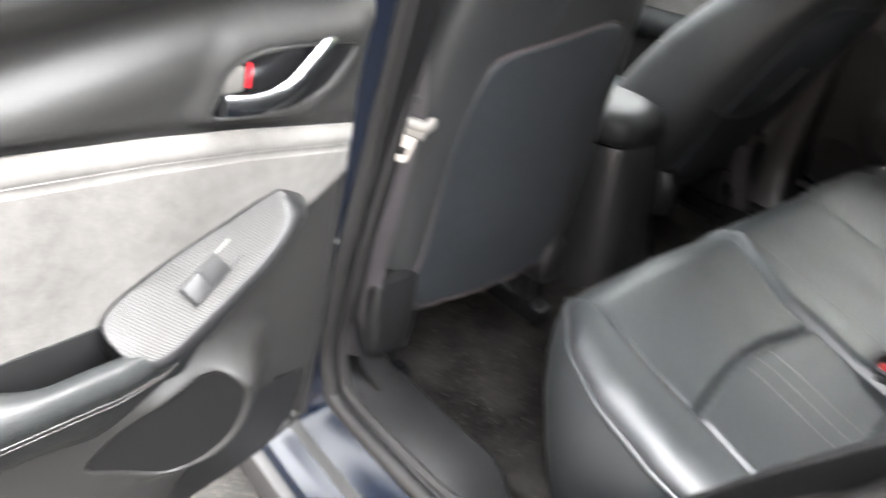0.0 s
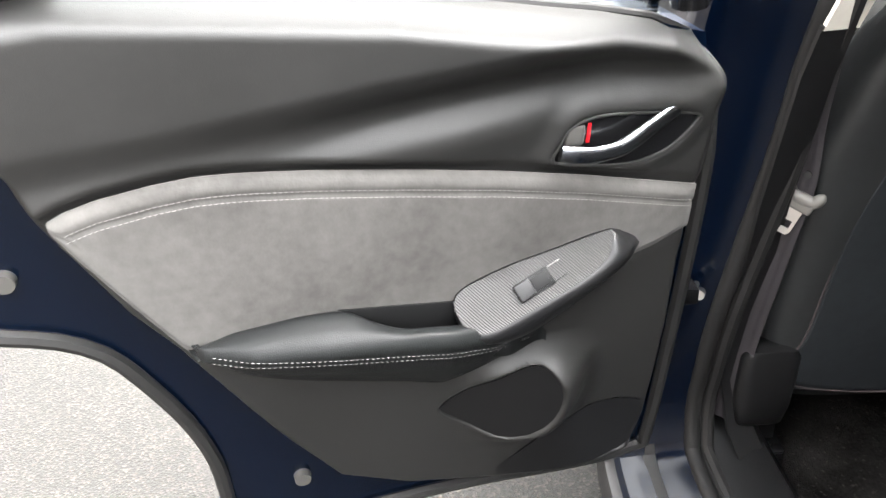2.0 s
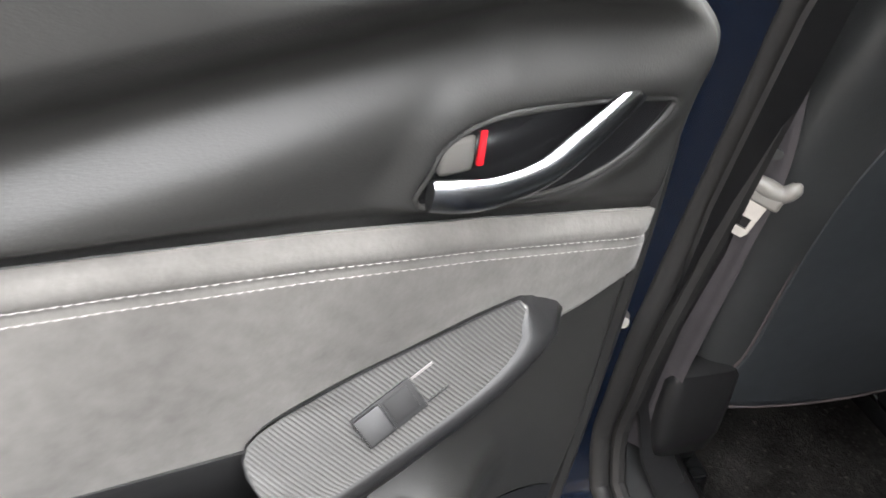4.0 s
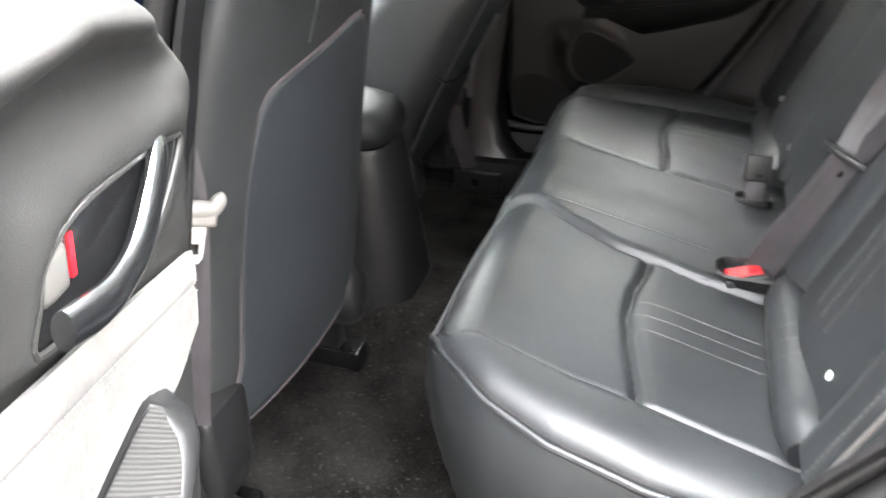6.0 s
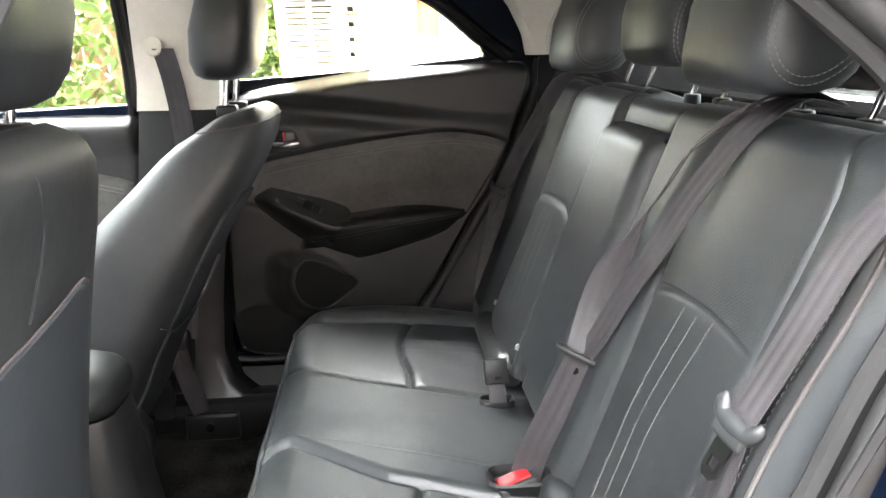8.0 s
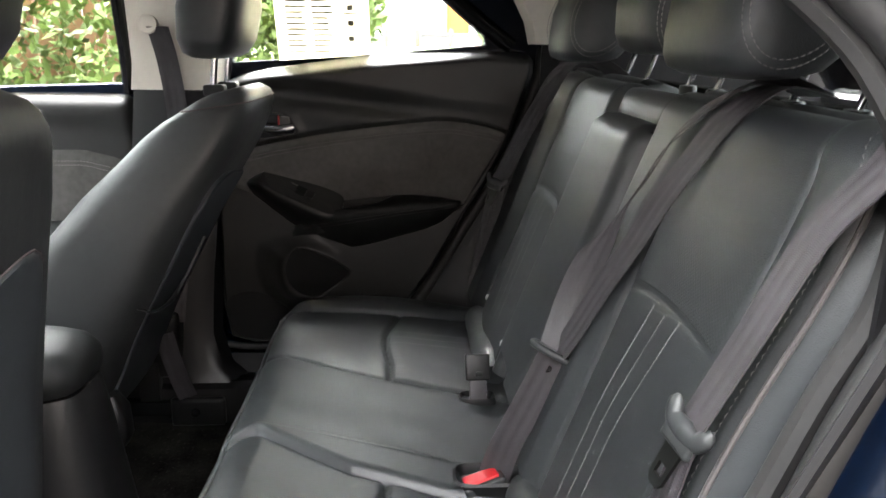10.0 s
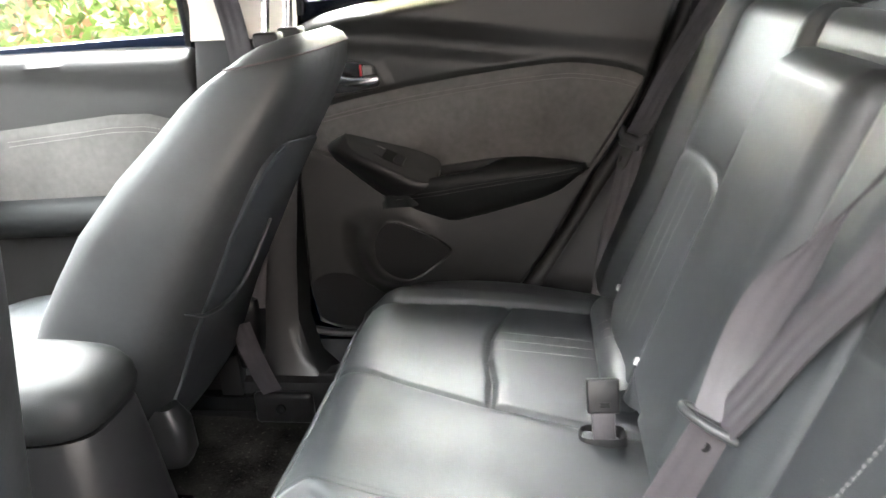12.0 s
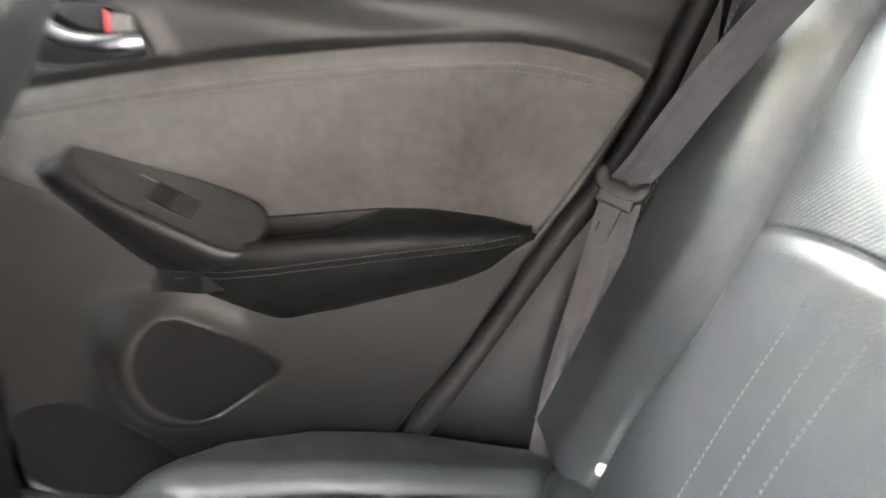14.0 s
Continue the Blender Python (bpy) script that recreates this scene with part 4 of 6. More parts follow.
        gl.append(np.stack([frame_pts[:, 0], sign * (DOOR_Y + 0.06 - 0.42 * np.maximum(0, zz - 1.12)), zz], 1))
    win = part("window_pane", sheet(np.array(gl), 0.004), GLASS, root, "clear side window glass", fix=False)
    win.visible_shadow = False
    part("belt_seal", tube(at(np.linspace(-0.13, 0.58, 30), -0.05, itp(np.linspace(-0.13, 0.58, 30), BELT) - 0.008), 0.005, 8, up=(0, 0, 1)), RUBBER, root)
    if hinge is not None:
        root.matrix_world = hinge
    return root


h = Vector((-0.2, -0.86, 0.8))
OPEN = Matrix.Translation(h + Vector((-0.0213, -0.0145, 0.0271))) @ pose(0, 0, 0, 0, 0, -75.45) @ pose(0, 0, 0, 0, -1.08, 0) @ pose(0, 0, 0, -8.1, 0, 0) @ Matrix.Translation(-h)
door_open = make_door(-1, "rear_car_door", "wide open rear door with black trim and grey suede insert", OPEN)
door_shut = make_door(1, "rear_car_door", "closed rear door with black trim and grey suede insert", None)

far_seal = thing("door_seal", "black rubber seal behind the closed rear door", "door seal")
edge_path = resample([(x + 0.020, 0.704 if z > 0.5 else 0.70, z) for z, x in REAR_EDGE], 60, closed=False)
part("bulb", tube(edge_path, 0.017, 10, up=(0, 1, 0)), RUBBER, far_seal)
part("lip", tube(edge_path + np.array([0.022, 0.010, -0.012]), 0.012, 8, up=(0, 1, 0)), RUBBER, far_seal)

# ---------- front door on the far side ----------
fd = thing("passenger_door", "closed front door with black trim and grey suede insert", "car door")
u, v = np.meshgrid(np.linspace(-1.0, -0.345, 40), np.linspace(0, 1, 40), indexing="ij")
z = 0.38 + (itp(u, [(-1.0, 1.04), (-0.345, 1.068)]) - 0.38) * v
d = 0.02 * smooth(-0.014, 0.03, z - itp(u, [(-1.0, 1.02), (-0.345, 0.965)])) - 0.05 * smooth(0.05, 0.0, 1.06 - z) ** 2 - 0.03 * smooth(0.02, 0.0, -0.345 - u)
part("trim_panel", sheet(np.stack([u, 0.70 - d, z], 2), 0.006), SOFT_PLASTIC, fd, angle=60)
top = [(-0.9, 0.88), (-0.548, 0.915), (-0.47, 0.915), (-0.39, 0.895), (-0.37, 0.885)]
u, v = np.meshgrid(np.linspace(-0.9, -0.37, 40), np.linspace(0, 1, 20), indexing="ij")
z = itp(u, [(-0.9, 0.70), (-0.45, 0.73), (-0.40, 0.76), (-0.37, 0.85)]) * (1 - v) + itp(u, top) * v
e = np.minimum(np.minimum(v, 1 - v) * 0.18, -0.368 - u)
part("insert", sheet(np.stack([u, 0.690 - 0.008 * smooth(0, 0.014, e), z], 2), 0.006), SUEDE, fd, "grey suede insert", 60)
for off in (0.026, 0.036):
    us = np.linspace(-0.8, -0.39, 20)
    part("stitching", stitches(np.stack([us, np.full(20, 0.6816), itp(us, top) - off], 1), (0, -1, 0), 0.0045, 0.003), THREAD, fd)
u, v = np.meshgrid(np.linspace(-0.9, -0.40, 30), np.linspace(0, 1, 16), indexing="ij")
dd = 0.055 * smooth(-0.395, -0.50, u)
part("armrest", sheet(np.stack([u, 0.70 - dd * np.sin(np.pi * v) ** 0.6, 0.745 - 0.10 * v + 0.03 * (u + 0.6)], 2), -0.006), ARM_LEATHER, fd)
fpane = part("window_pane", sheet(np.array([[(x, 0.73 - 0.42 * max(0, zz - 1.12), zz) for x in (-1.0, -0.7, -0.35)] for zz in (1.05, 1.2, 1.38)]), 0.004), GLASS, fd, fix=False)
fpane.visible_shadow = False
part("window_frame", tube([(-0.352, 0.70, 1.05), (-0.345, 0.675, 1.15), (-0.335, 0.63, 1.25), (-0.33, 0.58, 1.38)], 0.014, 8), GLOSS_BLACK, fd)

# ---------- rear seat cushion ----------
YMAX = [(0.025, 0.47), (0.05, 0.515), (0.12, 0.578), (0.204, 0.618), (0.309, 0.638), (0.42, 0.642), (0.55, 0.642)]
OUT_SEAM = [(0.02, 0.462), (0.05, 0.482), (0.088, 0.477), (0.135, 0.490), (0.21, 0.509), (0.286, 0.521), (0.38, 0.536), (0.478, 0.550), (0.55, 0.558)]
IN_SEAM = [(0.02, 0.108), (0.045, 0.096), (0.07, 0.092), (0.125, 0.123), (0.224, 0.180), (0.357, 0.212), (0.55, 0.235)]
FAR_SEAM = [(0.02, 0.224), (0.05, 0.220), (0.14, 0.192), (0.26, 0.160), (0.40, 0.145), (0.55, 0.135)]
MID_SEAM = [(0.02, 0.088), (0.04, 0.080), (0.067, 0.066), (0.169, 0.086), (0.267, 0.106), (0.448, 0.135), (0.55, 0.15)]
CROSS = [(0.16, 0.274), (0.223, 0.274), (0.295, 0.262), (0.36, 0.260), (0.41, 0.267), (0.50, 0.286), (0.54, 0.292)]


def cushion_z(x, y):
    a = np.abs(y)
    z = itp(x, [(0.02, 0.572), (0.08, 0.574), (0.28, 0.546), (0.46, 0.514), (0.55, 0.50)])
    near = np.asarray(y) < 0
    om, im, mm = itp(x, OUT_SEAM), np.where(near, itp(x, IN_SEAM), itp(x, FAR_SEAM)), np.where(near, itp(x, MID_SEAM), -0.2)
    side = smooth(0.05, -0.05, y)
    z = z + 0.020 * smooth(om - 0.012, om + 0.030, a) + (0.003 + 0.011 * side) * smooth(im + 0.012, im - 0.022, a)
    z = z - 0.006 * side * smooth(itp(x, MID_SEAM) + 0.004, itp(x, MID_SEAM) - 0.012, a)
    for c, deep in ((om, 0.0055), (im, 0.0060), (mm, 0.0055)):
        z = z - deep * np.exp(-((a - c) / 0.005) ** 2)
    inside = smooth(im - 0.004, im + 0.012, a) * smooth(om + 0.004, om - 0.012, a)
    cr = itp(a, CROSS)
    z = z - inside * 0.010 * np.exp(-((x - cr) / 0.006) ** 2) + inside * 0.004 * smooth(0, 0.03, x - cr)
    z = z + inside * 0.008 * np.sin(np.clip((a - im) / (om - im), 0, 1) * np.pi)
    e = np.minimum(x - 0.022, (itp(x, YMAX) - a) * 0.9)
    r = 0.05
    k = np.clip(e, 0, r)
    z = z - 0.62 * (r - np.sqrt(np.maximum(r * r - (r - k) ** 2, 0)))
    return z + 0.0005 * np.sin(x * 37 + y * 23) * np.sin(y * 41)


seat = thing("rear_bench", "black leather rear bench seat with pale stitching and folding armrest", "car seat")
xs = np.concatenate([0.022 + 0.05 * np.linspace(0, 1, 14) ** 1.8, np.linspace(0.076, 0.53, 130)])
ws = np.linspace(-1, 1, 521)
ws = np.sign(ws) * (1 - (1 - np.abs(ws)) ** 1.25)
gx, gw = np.meshgrid(xs, ws, indexing="ij")
gy = gw * itp(gx, YMAX)
part("cushion", sheet(np.stack([gx, gy, cushion_z(gx, gy)], 2), 0.0), LEATHER, seat, angle=70)
# side and front skirt below the piping
edge = [(x, -itp(x, YMAX)) for x in np.linspace(0.53, 0.022, 40)] + [(0.022, y) for y in np.linspace(-0.465, 0.465, 60)[1:-1]] + [(x, itp(x, YMAX)) for x in np.linspace(0.022, 0.53, 40)]
edge = np.array(edge, float)
ez = cushion_z(edge[:, 0], edge[:, 1])
out = edge - np.stack([np.full(len(edge), 0.30), edge[:, 1] * 0.72], 1)
out /= np.linalg.norm(out, axis=1, keepdims=True)
rows = []
for k, o in ((0.0, 0.0), (0.08, 0.006), (0.25, 0.010), (0.5, 0.004), (0.8, -0.012), (1.0, -0.03)):
    zz = ez * (1 - k) + 0.255 * k
    rows.append(np.stack([edge[:, 0] + out[:, 0] * o, edge[:, 1] + out[:, 1] * o, zz], 1))
part("skirt", sheet(np.array(rows), 0.006), LEATHER, seat, angle=70)
pipe = np.stack([edge[:, 0] + out[:, 0] * 0.004, edge[:, 1] + out[:, 1] * 0.004, ez + 0.001], 1)
part("piping", tube(pipe, 0.0048, 8), LEATHER, seat, "raised leather piping")
for off, dz in ((0.004, 0.011), (0.0075, -0.012)):
    p = np.stack([edge[:, 0] + out[:, 0] * (0.001 if dz > 0 else off), edge[:, 1] + out[:, 1] * (0.001 if dz > 0 else off), ez + dz * 0.8], 1)
    for side in (p[:46], p[-46:]):
        part("stitching", stitches(side[::3], (0, 0, 1), 0.0045, 0.0028, 0.0007), DARK_THREAD, seat)
for sg in (-1, 1):
    for k, yy in enumerate((0.322, 0.354, 0.386)):
        x = np.linspace(0.268, 0.452, 14)
        y = yy + 0.020 * smooth(0.268, 0.46, x)
        part("stitching", stitches(np.stack([x, sg * y, cushion_z(x, sg * y) + 0.0008], 1), (0, 0, 1), 0.0048, 0.0018, 0.00055), THREAD, seat, "pale stitching")
    # padded roll along the back
    y = np.linspace(0.195, 0.545, 40)
    rr = 0.035 * np.minimum(1, 0.62 + 9 * np.minimum(y - 0.195, 0.545 - y)) * (1 + 0.03 * np.sin(y * 150) * smooth(0.50, 0.54, y))
    roll = part("bolster_roll", tube(np.stack([np.full(40, 0.477), sg * y, 0.538 + 0.003 * np.sin(y * 30)], 1), rr, 18), LEATHER, seat)
    for yy in (0.342, 0.374, 0.406):
        ang = np.linspace(-0.3, 2.2, 10)
        part("stitching", stitches(np.stack([0.477 - 0.0358 * np.cos(ang), np.full(10, sg * yy), 0.538 + 0.0358 * np.sin(ang)], 1), (0, 0, 1), 0.004, 0.0025), THREAD, roll)

# ---------- rear seat back ----------
LEAN = radians(20)
UP, FWD = np.array([math.sin(LEAN), 0, math.cos(LEAN)]), np.array([-math.cos(LEAN), 0, math.sin(LEAN)])


def on_back(y, s, b):
    y, s, b = np.broadcast_arrays(np.asarray(y, float), np.asarray(s, float), np.asarray(b, float))
    return np.array([0.5, 0, 0.6]) + s[..., None] * UP + b[..., None] * FWD + np.stack([np.zeros(y.shape), y, np.zeros(y.shape)], -1)


HEIGHT = 0.545


def half_width(v, s):
    return 0.2485 - 0.010 * smooth(0.3, 0.55, s) * (v <= 0) + (0.002 + 0.024 * smooth(0.22, 0.45, s) - 0.03 * smooth(0.47, 0.545, s)) * (v > 0)


def back_seams(sg, v, s):
    """Distance of the bolster seams from the middle of an outer seat back; the split bench is not symmetric."""
    if sg > 0:
        return np.where(v > 0, 0.33 + 0.10 * smooth(0.2, 0.05, s), 0.73 + 0.10 * smooth(0.30, 0.42, s))
    return np.where(v > 0, 0.60, 0.46 - 0.10 * smooth(0.36, 0.46, s) - 0.16 * smooth(0.47, 0.535, s))


def panel_top(sg, v):
    """Arched top edge of the stitched lower panel."""
    if sg > 0:
        return 0.297 - 0.0556 * (v + 0.35) ** 2 - 0.015 * smooth(-0.55, -0.74, v)
    return 0.306 - 0.070 * (v - 0.12) ** 2


def back_bulge(sg, v, s):
    """Relief of an outer seat back; v from -1 (centre side) to 1 (door side)."""
    w = back_seams(sg, v, s)
    b = 0.026 * smooth(w - 0.05, w + 0.22, v) + 0.016 * smooth(w - 0.05, w + 0.20, -v)
    b = b - 0.0065 * np.exp(-((np.abs(v) - w) / 0.018) ** 2)
    inner = smooth(w, w - 0.04, np.abs(v))
    top = panel_top(sg, v)
    b = b - inner * 0.0012 * np.exp(-((s - top) / 0.0028) ** 2) + inner * (0.003 if sg > 0 else 0.001) * smooth(top + 0.001, top - 0.018, s)
    b = b + inner * 0.010 * np.cos(np.clip(v / w, -1, 1) * math.pi / 2)
    for e, r in ((HEIGHT - s, 0.045), ((1 - np.abs(v)) * 0.25, np.where(v > 0, 0.009, 0.022))):
        k = np.clip(e, 0, r)
        b = b - (r - np.sqrt(np.maximum(r * r - (r - k) ** 2, 0)))
    return b


back = seat
for sg in (-1, 1):
    v, s = np.meshgrid(np.linspace(-1, 1, 150), np.linspace(-0.04, HEIGHT, 190), indexing="ij")
    half = half_width(v, s)
    y = 0.3765 + v * half
    pts = on_back(sg * y, s, back_bulge(sg, v, s) + 0.004)
    pad = part("backrest", sheet(pts, 0.0), LEATHER, back, angle=70, fix=False)
    # perforated centre field, a separate leather
    u, k = np.meshgrid(np.linspace(-1, 1, 60), np.linspace(0, 1, 60), indexing="ij")
    lim_out, lim_in = (0.565, 0.37) if sg < 0 else (0.30, 0.74)
    v = np.where(u > 0, lim_out, lim_in * 0.88) * u
    s = panel_top(sg, v) + 0.004 + (0.425 - panel_top(sg, v)) * k
    v = v * np.where(u < 0, back_seams(sg, -np.ones(s.shape), s) / lim_in * 1.08, 1.0)
    rim = np.minimum(np.minimum(1 - u, 1 + u), np.minimum(k, 1 - k) * 2)
    part("perforated_panel", sheet(on_back(sg * (0.3765 + v * half_width(v, s)), s, back_bulge(sg, v, s) + 0.0036 + 0.0014 * smooth(0, 0.03, rim) * smooth(1.0, 0.55, k)), 0.0), PERFORATED, pad, "finely perforated leather")
    # sides, top and rear of the pad
    v2 = np.concatenate([np.full(30, 1.0), np.linspace(1, -1, 30), np.full(30, -1.0)])
    s2 = np.concatenate([np.linspace(-0.04, HEIGHT, 30), np.full(30, HEIGHT), np.linspace(HEIGHT, -0.04, 30)])
    h2 = half_width(v2, s2)
    b2 = back_bulge(sg, v2, s2)
    shell = [on_back(sg * (0.3765 + v2 * (h2 + g * (v2 > 0.99) + min(g, 0.004) * (v2 < 0.99))), s2 + min(g, 0.010) * (s2 > HEIGHT - 1e-6), b2 + 0.004 - dep) for dep, g in ((0.0, 0.0), (0.004, 0.006), (0.012, 0.015), (0.028, 0.025), (0.048, 0.030), (0.072, 0.027), (0.10, 0.014), (0.14, -0.01))]
    part("side_panel", sheet(np.array(shell), 0.004), LEATHER, pad, angle=60)
    # piping paler than the leather: its highlight is put into the colour
    pp = on_back(sg * (0.3765 + v2[:31] * (h2[:31] + 0.002)), s2[:31], b2[:31] + 0.003)
    part("piping", tube(pp, 0.0030, 8), PIPING, pad, "leather piping with its highlight set in pale grey")
    near_edge = 1 - 0.0065 / h2[:31]
    edge_row = on_back(sg * (0.3765 + near_edge * h2[:31]), s2[:31], back_bulge(sg, near_edge, s2[:31]) + 0.0054)[::2]
    part("stitching", stitches(edge_row, FWD, 0.0056, 0.0030, 0.0008), GREY_THREAD, pad, "pale edge stitching")
    for k, vv in enumerate((-0.11, 0.02, 0.15) if sg < 0 else (-0.115, -0.265, -0.385)):
        s = np.linspace(0.01, float(panel_top(sg, vv)) - 0.004, 20)
        vs = vv + (0.13 if sg < 0 else -0.05) * smooth(0.13, 0.34, s)
        q = on_back(sg * (0.3765 + vs * half_width(vs, s)), s, back_bulge(sg, vs, s) + 0.0050)
        part("stitching", stitches(q, FWD, 0.0048, 0.0018, 0.00055), THREAD, pad, "pale stitching")
    # top guides and headrest
    hy = sg * 0.364
    rest = part("headrest", loft([[(0.668 + sh + 0.066 * k * math.copysign(abs(math.cos(a)) ** 0.6, math.cos(a)), hy + 0.120 * k2 * math.copysign(abs(math.sin(a)) ** 0.5, math.sin(a)), 1.134 + 0.19 * t) for a in np.linspace(0, 2 * math.pi, 44, endpoint=False)] for t, k, k2, sh in ((0, 0.30, 0.55, -0.012), (0.012, 0.55, 0.76, -0.012), (0.05, 0.82, 0.90, -0.010), (0.12, 0.95, 0.97, -0.006), (0.25, 1.03, 1.0, 0.0), (0.5, 1.08, 1.0, 0.010), (0.8, 0.95, 0.96, 0.022), (0.93, 0.75, 0.88, 0.028), (0.985, 0.5, 0.72, 0.03), (1.0, 0.25, 0.5, 0.03))]), LEATHER, back, "padded black leather headrest", 60)
    for side in (-1, 1):
        ang = np.linspace(0, 2 * math.pi, 34)
        for grow, name in ((1.0, GREY_THREAD), (1.12, GREY_THREAD)):
            oval = np.stack([0.668 + 0.052 * grow * np.cos(ang) + 0.020 * np.sin(ang), np.full(34, hy + side * (0.1202 - 0.0025 * (grow - 1) / 0.12)), 1.222 + 0.068 * grow * np.sin(ang)], 1)
            part("stitching", stitches(oval, (0, side, 0), 0.0048, 0.0018, 0.0007), name, rest, "pale oval stitching")
    for yy in (0.285, 0.42):
        base = np.array([0.757, sg * yy, 1.085])
        part("post", tube([base, base + UP * 0.06, base + UP * 0.13], 0.0052, 10, up=(0, 1, 0)), CHROME, rest, "chrome headrest post")
        part("guide", loft([[(base[0] + 0.006 + o + 0.013 * k * math.cos(a), base[1] + 0.020 * k * math.sin(a), z) for a in np.linspace(0, 2 * math.pi, 20, endpoint=False)] for z, k, o in ((1.075, 1.0, 0), (1.101, 1.0, 0), (1.104, 0.9, 0), (1.105, 0.6, 0))]), HARD_PLASTIC, back)

# centre section with armrest
v, s = np.meshgrid(np.linspace(-1, 1, 60), np.linspace(-0.04, HEIGHT - 0.005, 90), indexing="ij")
hole = smooth(0.93, 0.88, np.abs(v)) * smooth(0.06, 0.08, s) * smooth(0.486, 0.474, s)
e = np.minimum(HEIGHT - 0.005 - s, (1 - np.abs(v)) * 0.13)
k = np.clip(e, 0, 0.035)
b = -(0.035 - np.sqrt(np.maximum(0.035 ** 2 - (0.035 - k) ** 2, 0))) + 0.004 - 0.018 * hole
centre_pad = part("centre_back", sheet(on_back(v * 0.132, s, b), 0.0), LEATHER, back, angle=50, fix=False)
a_y, a_s = np.meshgrid(np.linspace(-1, 1, 44), np.linspace(0.03, 0.470, 60), indexing="ij")
e = np.minimum(np.minimum(0.470 - a_s, a_s - 0.0), (1 - np.abs(a_y)) * 0.114)
k = np.clip(e, 0, 0.018)
b = 0.016 + 0.004 * (1 - a_y ** 2) - (0.018 - np.sqrt(np.maximum(0.018 ** 2 - (0.018 - k) ** 2, 0))) * 1.6
part("armrest", sheet(on_back(a_y * 0.114, a_s, b), 0.02), LEATHER, back, "folded leather centre armrest", 50, fix=False)
crest = part("headrest", loft([[(0.690 + 0.050 * k * math.copysign(abs(math.cos(a)) ** 0.6, math.cos(a)), 0.115 * k2 * math.copysign(abs(math.sin(a)) ** 0.5, math.sin(a)), 1.153 + 0.13 * t) for a in np.linspace(0, 2 * math.pi, 40, endpoint=False)] for t, k, k2 in ((0, 0.35, 0.55), (0.02, 0.6, 0.78), (0.08, 0.85, 0.92), (0.25, 1.0, 1.0), (0.6, 1.0, 1.0), (0.85, 0.85, 0.94), (0.96, 0.6, 0.8), (1.0, 0.3, 0.55))]), LEATHER, back, "low black leather centre headrest", 60)
for yy in (-0.057, 0.057):
    base = np.array([0.757, yy, 1.085])
    part("post", tube([base, base + UP * 0.06, base + UP * 0.13], 0.005, 10, up=(0, 1, 0)), CHROME, crest, "chrome headrest post")
    part("guide", loft([[(base[0] + 0.006 + 0.013 * k * math.cos(a), yy + 0.020 * k * math.sin(a), z) for a in np.linspace(0, 2 * math.pi, 20, endpoint=False)] for z, k in ((1.075, 1.0), (1.101, 1.0), (1.104, 0.9), (1.105, 0.6))]), HARD_PLASTIC, back)
part("rear_cover", box(0.80, 0.83, -0.57, 0.57, 0.55, 1.10, 0.01), CARPET, back)

# white anchor markers
for y in (-0.4815, -0.2015, 0.2015, 0.4815):
    mk = tagged(part("anchor_marker", disc((0.492, y, 0.602), FWD, 0.0065, 0.006), WHITE), "small white child seat anchor marker in the seat gap", "anchor marker", "anchor markers")

# ---------- front seats ----------


def ring(xc, yc, z, hx, hy, p=0.5, tilt=0.0, n=48):
    a = np.linspace(0, 2 * math.pi, n, endpoint=False)
    c, s = np.cos(a), np.sin(a)
    x = hx * np.sign(c) * np.abs(c) ** p
    y = hy * np.sign(s) * np.abs(s) ** p
    return np.stack([xc + x, yc + y, z + tilt * x], 1)


